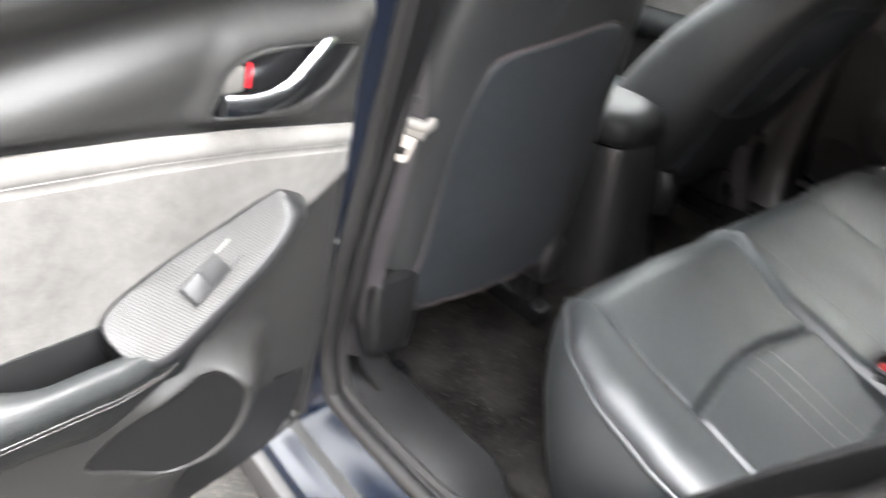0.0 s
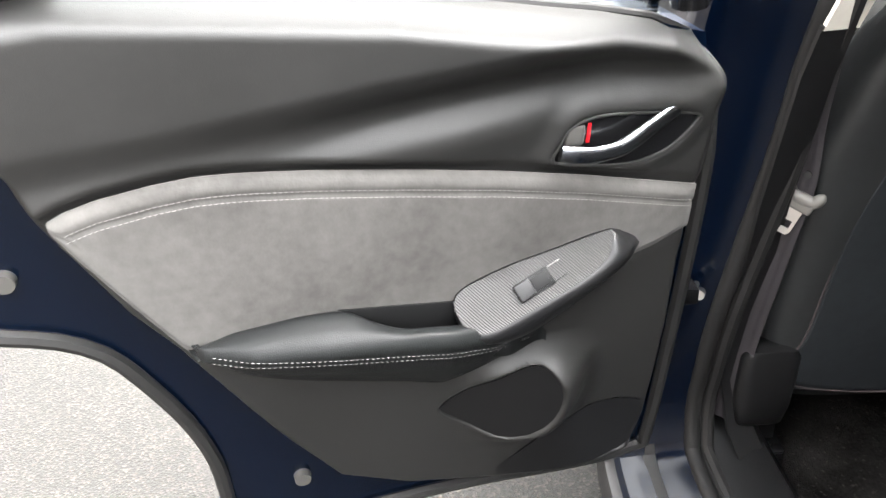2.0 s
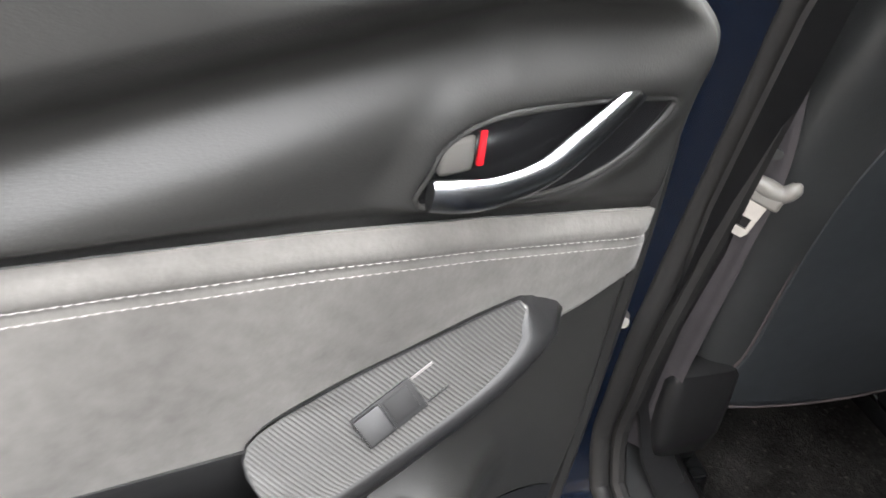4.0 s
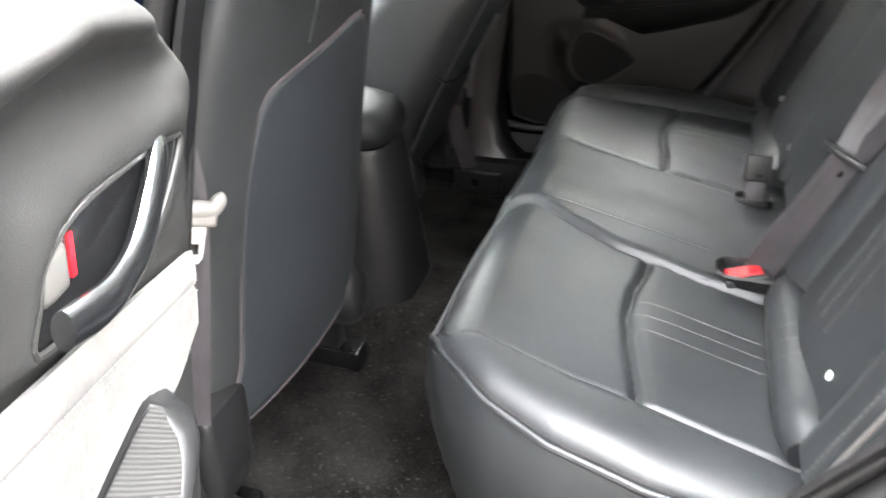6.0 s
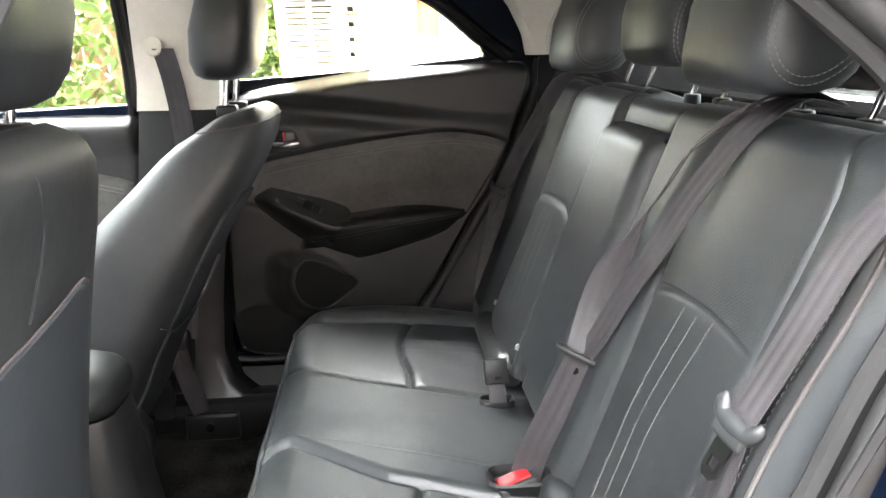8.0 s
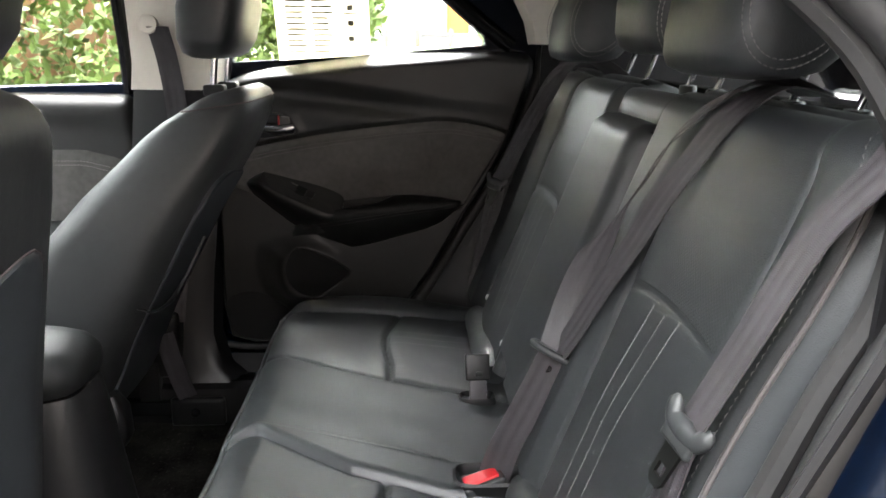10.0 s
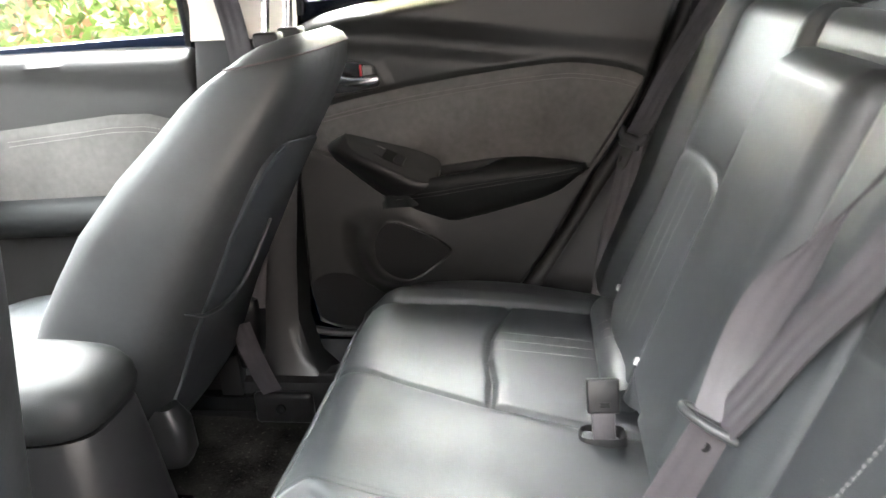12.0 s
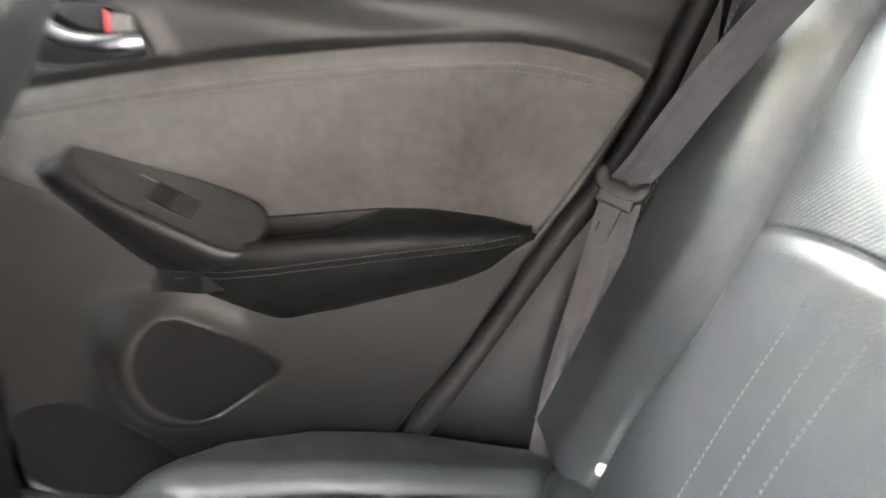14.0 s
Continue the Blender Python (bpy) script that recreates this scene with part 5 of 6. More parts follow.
def front_seat(yc, rear, label, thick, head, top_tilt, drop=0.0):
    """rear: rows of height and the x of the rear face."""
    root = thing("bucket_seat", label, "car seat", "front seats")
    zs = np.array([0.432, 0.45, 0.50, 0.60, 0.66, 0.72, 0.80, 0.90, 0.98, 1.04, 1.065, 1.085, 1.10, 1.110, 1.116, 1.118])
    hy = np.interp(zs, [0.40, 0.5, 0.7, 0.85, 0.95, 1.04, 1.09, 1.118], [0.215, 0.235, 0.24, 0.235, 0.215, 0.185, 0.16, 0.10])
    hx = thick * np.interp(zs, [0.40, 0.55, 0.676, 0.776, 0.947, 1.026, 1.06, 1.10, 1.113, 1.118], [1.0, 1.15, 1.16, 1.1, 0.96, 0.88, 0.76, 0.46, 0.26, 0.06] if drop else [1.0, 1.15, 1.16, 1.0, 0.72, 0.62, 0.52, 0.34, 0.2, 0.06])
    zo = zs
    zs = zs - drop * smooth(0.82, 1.04, zs)
    xr = np.interp(zs, *zip(*rear))
    cap = np.interp(zo, [1.06, 1.10, 1.118], [0, 0.008, 0.03])
    tl = top_tilt * smooth(0.8, 1.05, zs)
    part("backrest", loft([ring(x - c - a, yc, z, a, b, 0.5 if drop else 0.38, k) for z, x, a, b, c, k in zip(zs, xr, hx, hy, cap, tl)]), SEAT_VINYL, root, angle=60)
    if drop:
        seam = ring(xr[11] - cap[11] - hx[11], yc, zs[11], hx[11] + 0.001, hy[11] + 0.001, 0.5, tl[11])
        part("top_seam", tube(seam, 0.0016, 6, closed=True, up=(0, 0, 1)), DARK_THREAD, root)
    else:
        sz = np.linspace(0.925, 1.08, 16)
        part("rear_seam", tube(np.stack([np.interp(sz, zs, xr - cap) + 0.0004, -0.432 - 0.02 * np.abs((sz - 1.0) / 0.08) ** 1.5 * 0.6, sz], 1), 0.0018, 6, up=(0, 1, 0)), LEATHER, root)
    # cushion
    part("seat_cushion", loft([ring(-0.52 + np.interp(0.5, *zip(*rear)) + 0.21, yc, z, 0.26 * k, 0.245 * k, 0.5, 0.0) for z, k in ((0.36, 0.8), (0.38, 0.95), (0.44, 1.0), (0.50, 0.98), (0.53, 0.9), (0.54, 0.7))]), LEATHER, root, angle=60)
    hxr = head
    hd = part("headrest", loft([ring(hxr + 0.03 * (t - 0.2), yc, 1.136 + 0.19 * t, 0.062 * k, 0.135 * k2, 0.55) for t, k, k2 in ((0, 0.3, 0.5), (0.015, 0.55, 0.72), (0.06, 0.8, 0.88), (0.2, 1.0, 1.0), (0.5, 1.1, 1.0), (0.8, 0.95, 0.95), (0.93, 0.75, 0.87), (0.985, 0.5, 0.7), (1.0, 0.2, 0.4))]), LEATHER, root, "padded black leather headrest", 60)
    arc = np.linspace(-1, 1, 24)
    for k in (0.10, 0.122):
        part("stitching", stitches(np.stack([hxr + 0.058 + 0.0 * arc, yc + k * np.sign(arc) * (1 - (1 - np.abs(arc)) ** 3) * 1.0, 1.16 + 0.15 * (1 - arc ** 2) ** 0.5], 1), (1, 0, 0), 0.0045, 0.003), DARK_THREAD, hd)
    for yy in (-0.058, 0.058):
        part("post", tube([(hxr - 0.006, yc + yy, 1.06), (hxr, yc + yy, 1.11), (hxr + 0.008, yc + yy, 1.17)], 0.0065, 10, up=(0, 1, 0)), CHROME, hd, "chrome headrest post")
        part("guide", box(hxr - 0.020, hxr + 0.020, yc + yy - 0.017, yc + yy + 0.017, 1.100 - drop, 1.122 - drop, 0.006, 3), HARD_PLASTIC, root)
    # back board with map pocket
    board = resample([(-0.18, 0.445), (-0.178, 0.56), (-0.162, 0.75), (-0.135, 0.865), (-0.105, 0.893), (0.03, 0.914), (0.105, 0.925), (0.150, 0.915), (0.168, 0.87), (0.160, 0.70), (0.150, 0.52), (0.145, 0.437)], 70)
    if yc > 0:
        board[:, 0] *= -1

    def face(y, z):
        i = np.interp(z, zs, hy)
        w = np.clip(np.abs(y) / i, 0, 0.999)
        return np.interp(z, zs, xr) - np.interp(z, zs, hx) * (1 - (1 - w ** (1 / 0.55)) ** 0.55) * 1.0

    c = np.array([-0.01 if yc < 0 else 0.01, 0.68])
    rings = []
    for k, o in ((1.0, -0.006), (1.0, 0.003), (0.985, 0.006), (0.95, 0.0065), (0.8, 0.007), (0.6, 0.007), (0.4, 0.007), (0.2, 0.007), (0.04, 0.007)):
        q = c + (board - c) * k
        rings.append(np.stack([np.interp(q[:, 1], zs, xr) - 0.010 * (q[:, 0] / 0.18) ** 2 + o, yc + q[:, 0], q[:, 1]], 1))
    bd = part("back_board", loft(rings), SEATBACK_VINYL, root, "blue-black vinyl back board", 40)
    q = c + (board - c) * 1.012
    if yc > 0:
        return root, zs, xr
    part("trim_cord", tube(np.stack([np.interp(q[:, 1], zs, xr) - 0.010 * (q[:, 0] / 0.18) ** 2 + 0.003, yc + q[:, 0], q[:, 1]], 1), 0.0015, 8, closed=True, up=(1, 0, 0)), DARK_THREAD, bd, "plum edge cord")
    return root, zs, xr


NEAR_REAR = [(0.40, -0.215), (0.445, -0.210), (0.52, -0.195), (0.77, -0.165), (0.92, -0.135), (1.0, -0.112), (1.06, -0.10), (1.118, -0.105)]
FAR_REAR_FACE = [(0.40, -0.31), (0.50, -0.272), (0.60, -0.225), (0.70, -0.17), (0.75, -0.142), (0.80, -0.115), (0.87, -0.072), (0.92, -0.035), (0.97, -0.002), (1.0, 0.013), (1.05, 0.027), (1.09, 0.026), (1.118, 0.02)]
near_seat, nzs, nxr = front_seat(-0.415, NEAR_REAR, "upright black leather front seat with vinyl back board", 0.115, -0.16, 0.1)
far_seat, fzs, fxr = front_seat(0.41, FAR_REAR_FACE, "reclined black leather front seat with map pocket", 0.125, -0.065, 0.15, 0.034)
for sg, yc, root, dx in ((-1, -0.415, near_seat, 0.0), (1, 0.41, far_seat, -0.06)):
    # hinge cover, rails and recline lever
    part("hinge_cover", loft([ring(-0.252 + dx + o, sg * 0.640, z, 0.056 * k, 0.050 * k, 0.34, 0.12) for z, k, o in ((0.352, 0.66, -0.004), (0.362, 0.84, -0.003), (0.40, 0.96, -0.002), (0.455, 1.0, 0.0), (0.505, 1.0, 0.002), (0.517, 0.92, 0.003), (0.523, 0.70, 0.004), (0.525, 0.35, 0.004))]), HARD_PLASTIC, root, "rounded black hinge cover", 50)
    part("hinge_cover", loft([ring(-0.24 + dx, yc - sg * 0.175 * 1.0, z, 0.05 * k, 0.035 * k, 0.6) for z, k in ((0.38, 0.8), (0.40, 1.0), (0.46, 0.95), (0.49, 0.6))]), HARD_PLASTIC, root, "rounded black hinge cover", 50)
    for yy in (-0.19, 0.19):
        part("rail", box(-0.85 + dx, -0.215 + dx, yc + yy - 0.024, yc + yy + 0.024, 0.262, 0.30, 0.005), GLOSS_BLACK, root)
        part("rail_end", box(-0.235 + dx, -0.21 + dx, yc + yy - 0.022, yc + yy + 0.022, 0.255, 0.302, 0.008, 3), GLOSS_BLACK, root)
        part("leg", box(-0.30 + dx, -0.25 + dx, yc + yy - 0.016, yc + yy + 0.016, 0.295, 0.40, 0.004), HARD_PLASTIC, root)
hem = resample([(-0.196, 0.186, 0.684), (-0.187, 0.193, 0.680), (-0.186, 0.225, 0.664), (-0.187, 0.263, 0.654), (-0.183, 0.305, 0.650), (-0.176, 0.345, 0.658), (-0.160, 0.380, 0.688), (-0.138, 0.400, 0.735), (-0.122, 0.408, 0.768)], 40, closed=False)
part("pocket_hem", tube(hem, np.interp(np.linspace(0, 1, 40), [0, 0.15, 0.6, 1], [0.0018, 0.0032, 0.0045, 0.003]), 10), LEATHER, far_seat, "stretched pocket hem")

# ---------- centre console ----------
con = thing("centre_console", "black plastic centre console with padded leather lid", "console")
part("body", loft([ring((bx - 1.0) / 2, 0.0, z, (bx + 1.0) / 2, hy, 0.42) for z, bx, hy in ((0.25, -0.160, 0.125), (0.32, -0.172, 0.118), (0.45, -0.188, 0.106), (0.56, -0.203, 0.099), (0.615, -0.212, 0.096), (0.624, -0.215, 0.093))]), HARD_PLASTIC, con, "black plastic console body", 45)
part("lid", loft([ring((bx - 0.62) / 2, 0.0, z, (bx + 0.62) / 2, hy, 0.5) for z, bx, hy in ((0.629, -0.217, 0.091), (0.633, -0.211, 0.096), (0.652, -0.206, 0.098), (0.672, -0.209, 0.096), (0.688, -0.222, 0.089), (0.698, -0.243, 0.074), (0.702, -0.275, 0.05))]), ARM_LEATHER, con, "padded leather lid", 60)

# ---------- seat belts ----------


def belt_path(pts, count=60):
    return resample(pts, count, closed=False)


GLOSS_STEEL = mat("dark_plated_steel", (0.07, 0.072, 0.068), 0.35, 1.0, bump=(("noise", 150, 0.05, 0.0005),))


def tongue(root, m, metal=STEEL, body=BUCKLE_GREY, wide=0.026):
    """A belt tongue: bracket head that holds the webbing between two horns, and a slotted blade."""
    n = 44
    ang = np.linspace(-1.0, 1.0, n)
    bar = np.stack([wide * ang, np.zeros(n), 0.019 * np.abs(ang) ** 6 - 0.006], 1)
    part("tongue_head", moved(tube(bar, (0.0085 + 0.0022 * (1 - np.abs(ang))) * np.sqrt(np.maximum(1 - np.abs(ang) ** 24, 0.08)), 12, flat=0.75, up=(0, 1, 0)), m), body, root, "rounded belt tongue bracket")
    part("tongue_neck", moved(box(-0.021, 0.021, -0.0055, 0.0055, -0.024, -0.003, 0.005, 3), m), body, root)
    a = [(-0.011, -0.022), (0.011, -0.022), (0.010, -0.058), (0.006, -0.064), (-0.006, -0.064), (-0.010, -0.058)]
    hole = [(-0.0055, -0.042), (0.0055, -0.042), (0.0055, -0.054), (-0.0055, -0.054)]
    part("blade", moved(plate(a, [hole], -0.0016, 0.0016), m), metal, root, "steel blade")


def frame_of(p, down, face):
    z = -Vector(down).normalized()
    y = Vector(face).normalized()
    y = (y - z * y.dot(z)).normalized()
    x = y.cross(z)
    return Matrix(((x.x, y.x, z.x, p[0]), (x.y, y.y, z.y, p[1]), (x.z, y.z, z.z, p[2]), (0, 0, 0, 1)))


NEAR_BELT = [(0.80, -0.71, 1.25), (0.71, -0.70, 1.17), on_back(-0.690, 0.53, 0.040), on_back(-0.682, 0.502, 0.045), on_back(-0.660, 0.457, 0.050), on_back(-0.648, 0.424, 0.050), on_back(-0.636, 0.36, 0.050), on_back(-0.616, 0.262, 0.050)]
FAR_BELT = [on_back(0.415, 0.56, -0.06), on_back(0.43, 0.572, 0.0), on_back(0.459, 0.537, 0.045), on_back(0.513, 0.456, 0.052), on_back(0.571, 0.363, 0.055), on_back(0.612, 0.28, 0.055), on_back(0.630, 0.245, 0.058)]
for sg, path in ((-1, NEAR_BELT), (1, FAR_BELT)):
    bl = thing("seat_belt", "dark grey rear seat belt with buckle tongue", "seat belt", "rear seat belts")
    end = np.array(path[-1])
    p = belt_path(path)
    part("webbing", ribbon(p, np.array([0.10, 1.0, 0.05]) if sg < 0 else np.array([0.8, -0.55, 0.1]), 0.047), WEBBING, bl)
    p = belt_path([end, end + np.array([-0.02, -sg * 0.008, -0.10]), end + np.array([-0.045, -sg * 0.018, -0.22]), end + np.array([-0.06, -sg * 0.03, -0.34])])
    part("webbing", ribbon(p, np.array([0.10, 1.0, 0.05]) if sg < 0 else np.array([0.8, -0.55, 0.1]), 0.047), WEBBING, bl)
    tongue(bl, frame_of(end + np.array([-0.004, -0.002, 0.0]), (-0.34, 0.12 if sg < 0 else -0.1, -0.90), (-0.9, -0.25, 0.3) if sg < 0 else (-0.5, -0.8, 0.3)), GLOSS_STEEL)
# centre belt with its sliding loop
bl = thing("centre_seat_belt", "dark grey centre belt hanging through a black loop", "seat belt")
p = belt_path([on_back(-0.36, 0.57, -0.06), on_back(-0.358, 0.566, 0.0), on_back(-0.345, 0.528, 0.030), on_back(-0.276, 0.479, 0.036), on_back(-0.239, 0.41, 0.036), on_back(-0.199, 0.349, 0.036), on_back(-0.172, 0.286, 0.036), on_back(-0.165, 0.216, 0.036), on_back(-0.184, 0.146, 0.036)])
w = np.linspace(0, 1, 60)[:, None]
turn = smooth(0.0, 0.30, w) * (1 - smooth(0.55, 0.85, w))
part("webbing", ribbon(p, (np.array([0.35, -0.85, 0.1]) * (1 - smooth(0.0, 0.3, w)) + (UP * 0.75 - np.array([0, 0.55, 0])) * turn + np.array([0.75, -0.5, -0.3]) * smooth(0.55, 0.85, w)), 0.046), WEBBING, bl)
p = belt_path([on_back(-0.37, 0.57, -0.06), on_back(-0.372, 0.562, -0.01), on_back(-0.368, 0.528, 0.018), on_back(-0.339, 0.489, 0.022), on_back(-0.296, 0.407, 0.026), on_back(-0.268, 0.338, 0.026), on_back(-0.228, 0.262, 0.026), on_back(-0.204, 0.189, 0.028), on_back(-0.188, 0.142, 0.032)])
part("webbing", ribbon(p, np.array([0.25, -0.95, 0.0]), 0.046), WEBBING, bl)
p = belt_path([on_back(-0.187, 0.145, 0.034), on_back(-0.182, 0.05, 0.040), on_back(-0.178, -0.03, 0.045), on_back(-0.178, -0.10, 0.04)])
part("webbing", ribbon(p, np.array([0.85, -0.2, -0.1]), 0.047), WEBBING, bl)
m = frame_of(on_back(-0.187, 0.142, 0.036), -UP, (-0.45, -0.85, 0.2))
part("loop", moved(tube([(0.035 * math.cos(a), 0.0105 * math.sin(a), 0.0) for a in np.linspace(0, 2 * math.pi, 36, endpoint=False)], 0.0052, 10, closed=True, up=(0, 0, 1)), m), BUCKLE_GREY, bl, "black plastic loop")
part("button", moved(disc((0.0, -0.004, -0.026), (0, 1, 0), 0.006, 0.006), m), GLOSS_BLACK, bl)

# buckles
bk = thing("belt_buckle", "black belt buckle with red press button, in the seat gap", "belt buckle")
part("pocket", loft([ring(0.425, -0.186, z, 0.052 * k, 0.032 * k, 0.5) for z, k in ((0.552, 1.0), (0.556, 0.93), (0.548, 0.82), (0.535, 0.75), (0.51, 0.7))], cap=False), HARD_PLASTIC, bk)
m = pose(0.420, -0.186, 0.540, 0, -14, 12)
part("housing", moved(box(-0.034, 0.030, -0.020, 0.020, -0.012, 0.010, 0.005, 3), m), BUCKLE_GREY, bk)
part("press_button", moved(box(-0.030, 0.022, -0.0125, 0.0125, 0.006, 0.0135, 0.003, 3), m), RED, bk, "red press button")
bk = thing("belt_buckle", "dark grey belt buckle standing on its strap", "belt buckle")
part("pocket", loft([ring(0.437, 0.120, z, 0.034 * k, 0.020 * k, 0.5) for z, k in ((0.520, 1.05), (0.529, 1.0), (0.532, 0.93), (0.526, 0.82), (0.515, 0.75), (0.50, 0.7))], cap=False), HARD_PLASTIC, bk)
m = pose(0.438, 0.140, 0.577, -22, 0, 4)
part("housing", moved(box(-0.023, 0.023, -0.010, 0.010, -0.022, 0.027, 0.0035, 3), m), HARD_PLASTIC, bk)
part("press_button", moved(box(-0.005, 0.009, -0.0112, -0.006, -0.014, -0.006, 0.001), m), MATTE_BLACK, bk)
part("strap", moved(box(-0.0165, 0.0165, -0.005, 0.005, -0.060, -0.020, 0.003), m), WEBBING, bk)

# front belt by the near pillar, and the belt foot on the far sill
bl = thing("front_seat_belt", "brownish grey front belt with pale tongue on the pillar", "seat belt")
p = belt_path([(-0.20, -0.60, 1.25), (-0.198, -0.635, 1.08), (-0.19, -0.655, 0.93), (-0.178, -0.660, 0.83), (-0.185, -0.675, 0.72), (-0.215, -0.69, 0.52), (-0.235, -0.69, 0.36)])
part("webbing", ribbon(p, np.array([0.75, 0.6, 0.0]), 0.046), WEBBING, bl)
tongue(bl, frame_of((-0.163, -0.660, 0.815), (-0.1, -0.3, -0.9), (0.8, -0.6, 0.1)), STEEL, TONGUE_GREY, 0.024)
part("stop_button", disc((-0.172, -0.655, 0.842), (0.8, -0.6, 0.1), 0.006, 0.006), BUCKLE_GREY, bl)
bl = thing("front_seat_belt", "dark grey front belt running down to the sill anchor", "seat belt")
p = belt_path([(-0.240, 0.592, 1.20), (-0.232, 0.622, 1.12), (-0.225, 0.638, 1.0), (-0.222, 0.636, 0.8), (-0.25, 0.625, 0.62), (-0.265, 0.61, 0.5)])
part("webbing", ribbon(p, np.array([1.0, 0.1, 0.0]), 0.047), WEBBING, bl)
p = belt_path([(-0.268, 0.53, 0.50), (-0.262, 0.545, 0.44), (-0.25, 0.56, 0.37), (-0.238, 0.575, 0.315)])
part("webbing", ribbon(p, np.array([1.0, 0.1, 0.3]), 0.045), WEBBING, bl)
part("anchor_ring", disc((-0.262, 0.598, 1.205), (0, -1, 0.2), 0.022, 0.012), HEADLINER, bl, "beige belt guide")

# ---------- paper in the far window ----------
def window_y(z):
    return DOOR_Y + 0.052 - 0.42 * max(0, z - 1.12)


pap = thing("window_sticker", "cream printed information sheet taped inside the window", "paper sheet")


def paper_rect(u0, u1, z0, z1, lift, thick=0.0006):
    rows = [[(x, window_y(z) - lift, z) for x in (u0, (u0 + u1) / 2, u1)] for z in np.linspace(z0, z1, 4)]
    return sheet(rows, thick)


part("sheet", paper_rect(0.005, 0.222, 1.120, 1.36, 0.004), PAPER, pap, fix=False)
rng = random.Random(4)
for k in range(16):
    z = 1.146 + 0.0125 * k
    for a, b in ((0.03, 0.082), (0.09, 0.14)):
        part("print_line", paper_rect(a, a + (b - a) * rng.uniform(0.7, 1.0), z, z + 0.0045, 0.0052, 0.0003), INK, pap, fix=False)
part("print_rule", paper_rect(0.022, 0.152, 1.162, 1.1632, 0.0052, 0.0003), INK, pap, fix=False)
part("print_rule", paper_rect(0.022, 0.0232, 1.13, 1.34, 0.0052, 0.0003), INK, pap, fix=False)
for k in range(5):
    z = 1.172 + 0.034 * k
    part("pictogram", paper_rect(0.172, 0.186, z, z + 0.012, 0.0052, 0.0003), INK, pap, fix=False)
    part("print_line", paper_rect(0.162, 0.197, z - 0.008, z - 0.005, 0.0052, 0.0003), INK, pap, fix=False)

# ---------- outside ----------
FOLIAGE = mat("hedge_leaf", (0.085, 0.13, 0.02), 0.6, bump=(("noise", 40, 0.2, 0.005),), vary=0.5, vary_scale=3)
GRASS = mat("grass", (0.09, 0.13, 0.025), 0.9, bump=(("noise", 60, 0.6, 0.02),), vary=0.4, vary_scale=2)
RENDERED = mat("white_render", (0.62, 0.61, 0.59), 0.9, bump=(("noise", 20, 0.2, 0.01),), vary=0.05)
TERRACOTTA = mat("red_fascia", (0.55, 0.10, 0.07), 0.7, bump=(("noise", 20, 0.2, 0.01),), vary=0.2)
ORANGE = mat("orange_door", (0.75, 0.27, 0.05), 0.6, bump=(("noise", 20, 0.1, 0.01),), vary=0.1)
FENCE = mat("brown_fence", (0.25, 0.13, 0.07), 0.8, bump=(("noise", 30, 0.4, 0.01),), vary=0.3)
WOOD_POST = mat("weathered_post", (0.16, 0.12, 0.09), 0.85, bump=(("noise", 30, 0.4, 0.01),), vary=0.3)


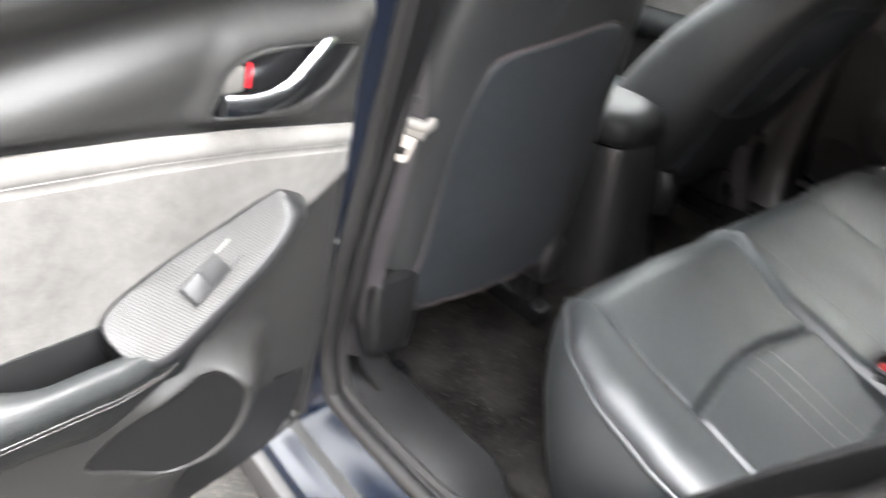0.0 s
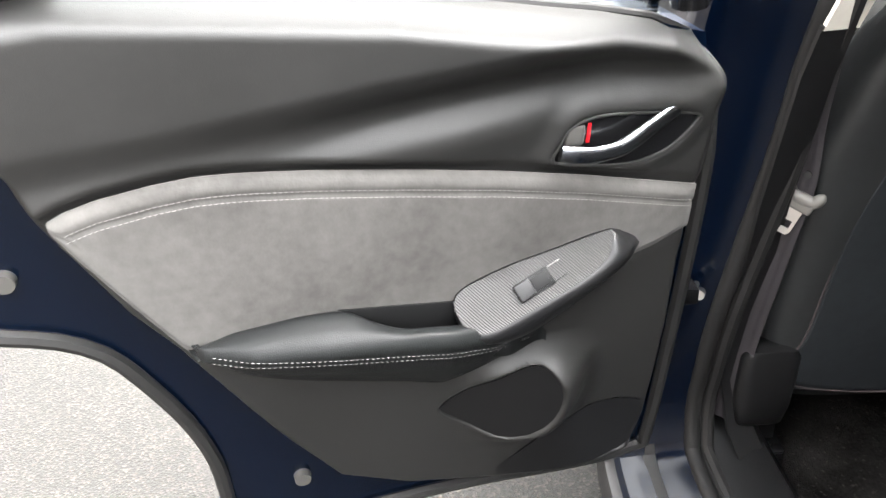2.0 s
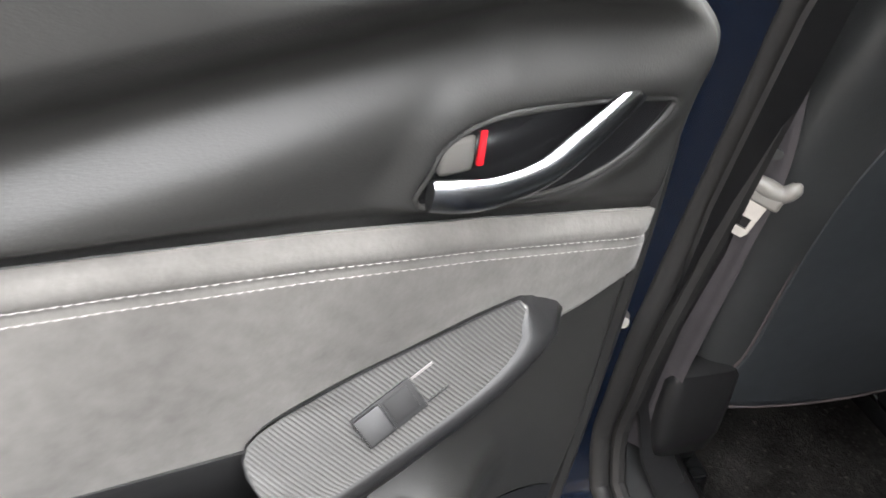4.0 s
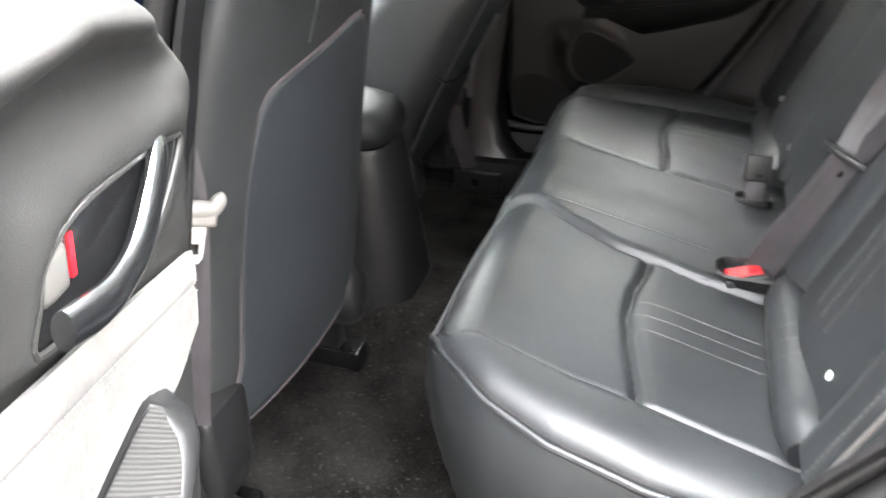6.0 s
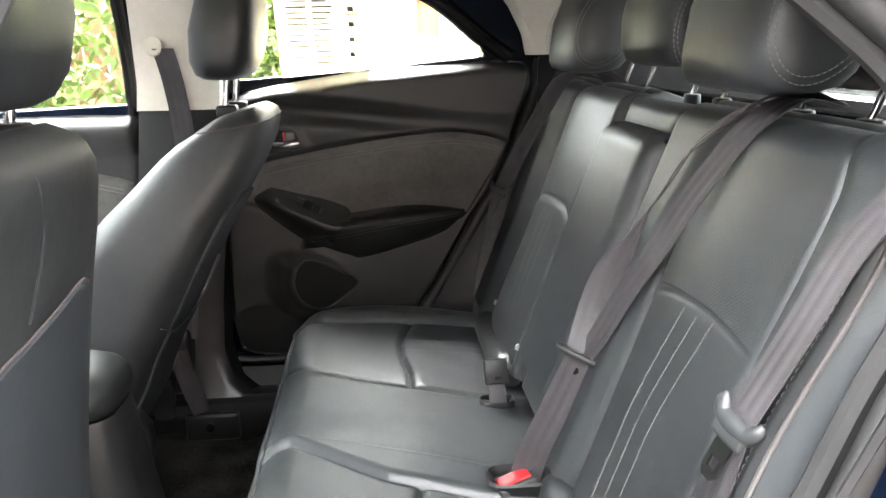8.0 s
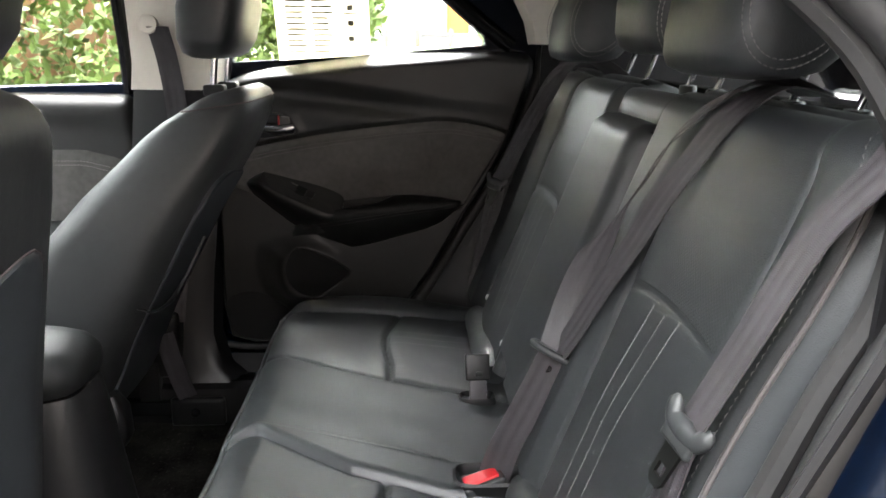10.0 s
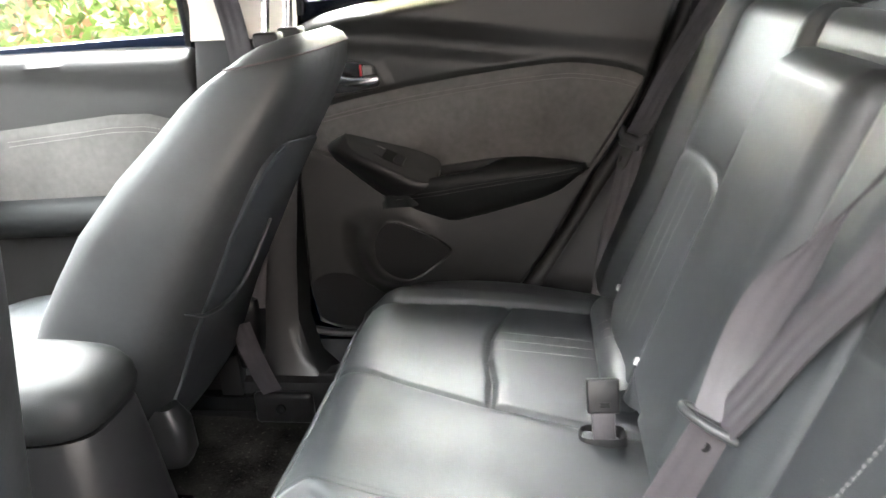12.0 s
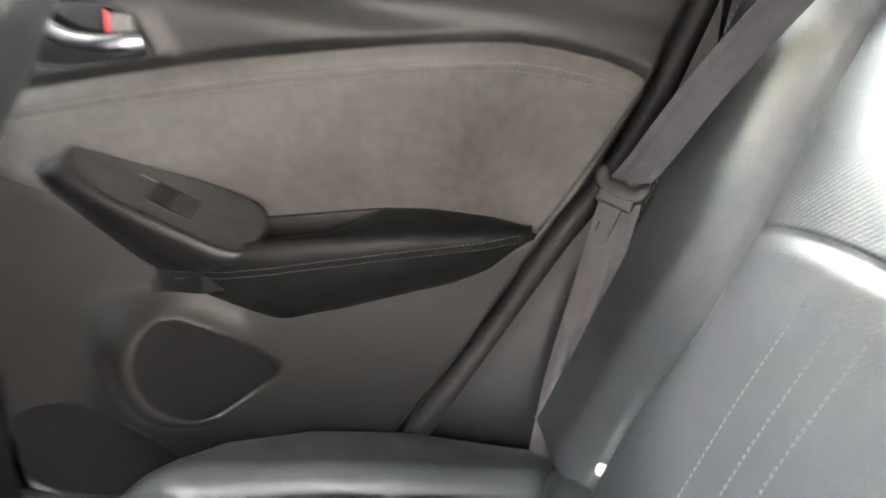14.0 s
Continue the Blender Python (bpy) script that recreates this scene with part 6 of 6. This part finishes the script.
def leaves(name, label, boxes, count, size, seed):
    r = np.random.RandomState(seed)
    verts, faces = [], []
    for _ in range(count):
        x0, x1, y0, y1, z0, z1 = boxes[r.randint(len(boxes))]
        c = np.array([r.uniform(x0, x1), r.uniform(y0, y1), r.uniform(z0, z1)])
        c += 0.12 * np.array([math.sin(c[2] * 5 + c[0] * 3), math.sin(c[0] * 7 + c[2] * 4), math.sin(c[0] * 6)])
        a = r.normal(size=3)
        a /= np.linalg.norm(a)
        b = np.cross(a, r.normal(size=3))
        b /= np.linalg.norm(b)
        n = np.cross(a, b)
        s = size * r.uniform(0.6, 1.3)
        o = len(verts)
        verts += [tuple(c - a * s), tuple(c + b * s * 0.45 + n * s * 0.1), tuple(c + a * s), tuple(c - b * s * 0.45 + n * s * 0.1)]
        faces.append((o, o + 1, o + 2, o + 3))
    ob = part(name, build(verts, faces), FOLIAGE, fix=False)
    return tagged(ob, label, "hedge", kind="stuff")


leaves("hedge", "sunlit green climbing hedge over a brown fence", [(-9, -1.2, 4.4, 5.0, 0.0, 2.6), (-9, -1.0, 4.3, 4.7, 0.3, 1.9)], 16000, 0.055, 3)
leaves("shrub", "bright green garden shrubs beside the drive", [(-2.2, -0.05, 8.0, 9.0, 0.2, 2.4), (-1.8, -0.15, 8.2, 9.4, 0.2, 2.9)], 9000, 0.07, 5)
fence = thing("garden_fence", "brown timber fence behind the hedge", "fence")
bd = None
for k in range(44):
    x = -9.2 + 0.18 * k
    part("board", box(x, x + 0.165, 5.05, 5.08, 0.0, 1.7, 0.0), FENCE, fence)
b = thing("building", "white rendered building with red fascia and orange door", "building")
part("wall", plate([(-9.0, 1.3), (9, 1.3), (9, 5.0), (-9.0, 5.0)], [[(1.29, 1.43), (1.85, 1.43), (1.85, 2.28), (1.29, 2.28)]], 18.0, 18.3), RENDERED, b)
part("fascia", box(1.25, 2.6, 17.9, 18.1, 2.29, 2.75, 0.02), TERRACOTTA, b)
part("fascia", box(-9.2, -3.0, 17.8, 18.05, 3.3, 3.8, 0.02), TERRACOTTA, b)
part("door", box(1.29, 1.85, 18.1, 18.16, 1.43, 2.28, 0.01), ORANGE, b)
for x in (-0.72, -0.08, 0.54, 1.20, 1.86, 2.5):
    tagged(part("bollard", loft([ring(x, 14.5, z, r, r, 1.0, 0, 12) for z, r in ((1.08, 0.05), (1.43, 0.05), (1.455, 0.04), (1.465, 0.01))]), WOOD_POST), "short weathered timber bollard on the verge", "bollard", "bollards")
gv = np.stack(np.meshgrid(np.linspace(-3, 4.6, 20), np.linspace(7, 14.3, 16), indexing="ij"), 2)
tagged(part("grass_verge", sheet(np.dstack([gv, ground_height(gv[..., 0], gv[..., 1]) + 0.03])), GRASS, fix=False), "short sunlit grass verge", "grass", kind="stuff")
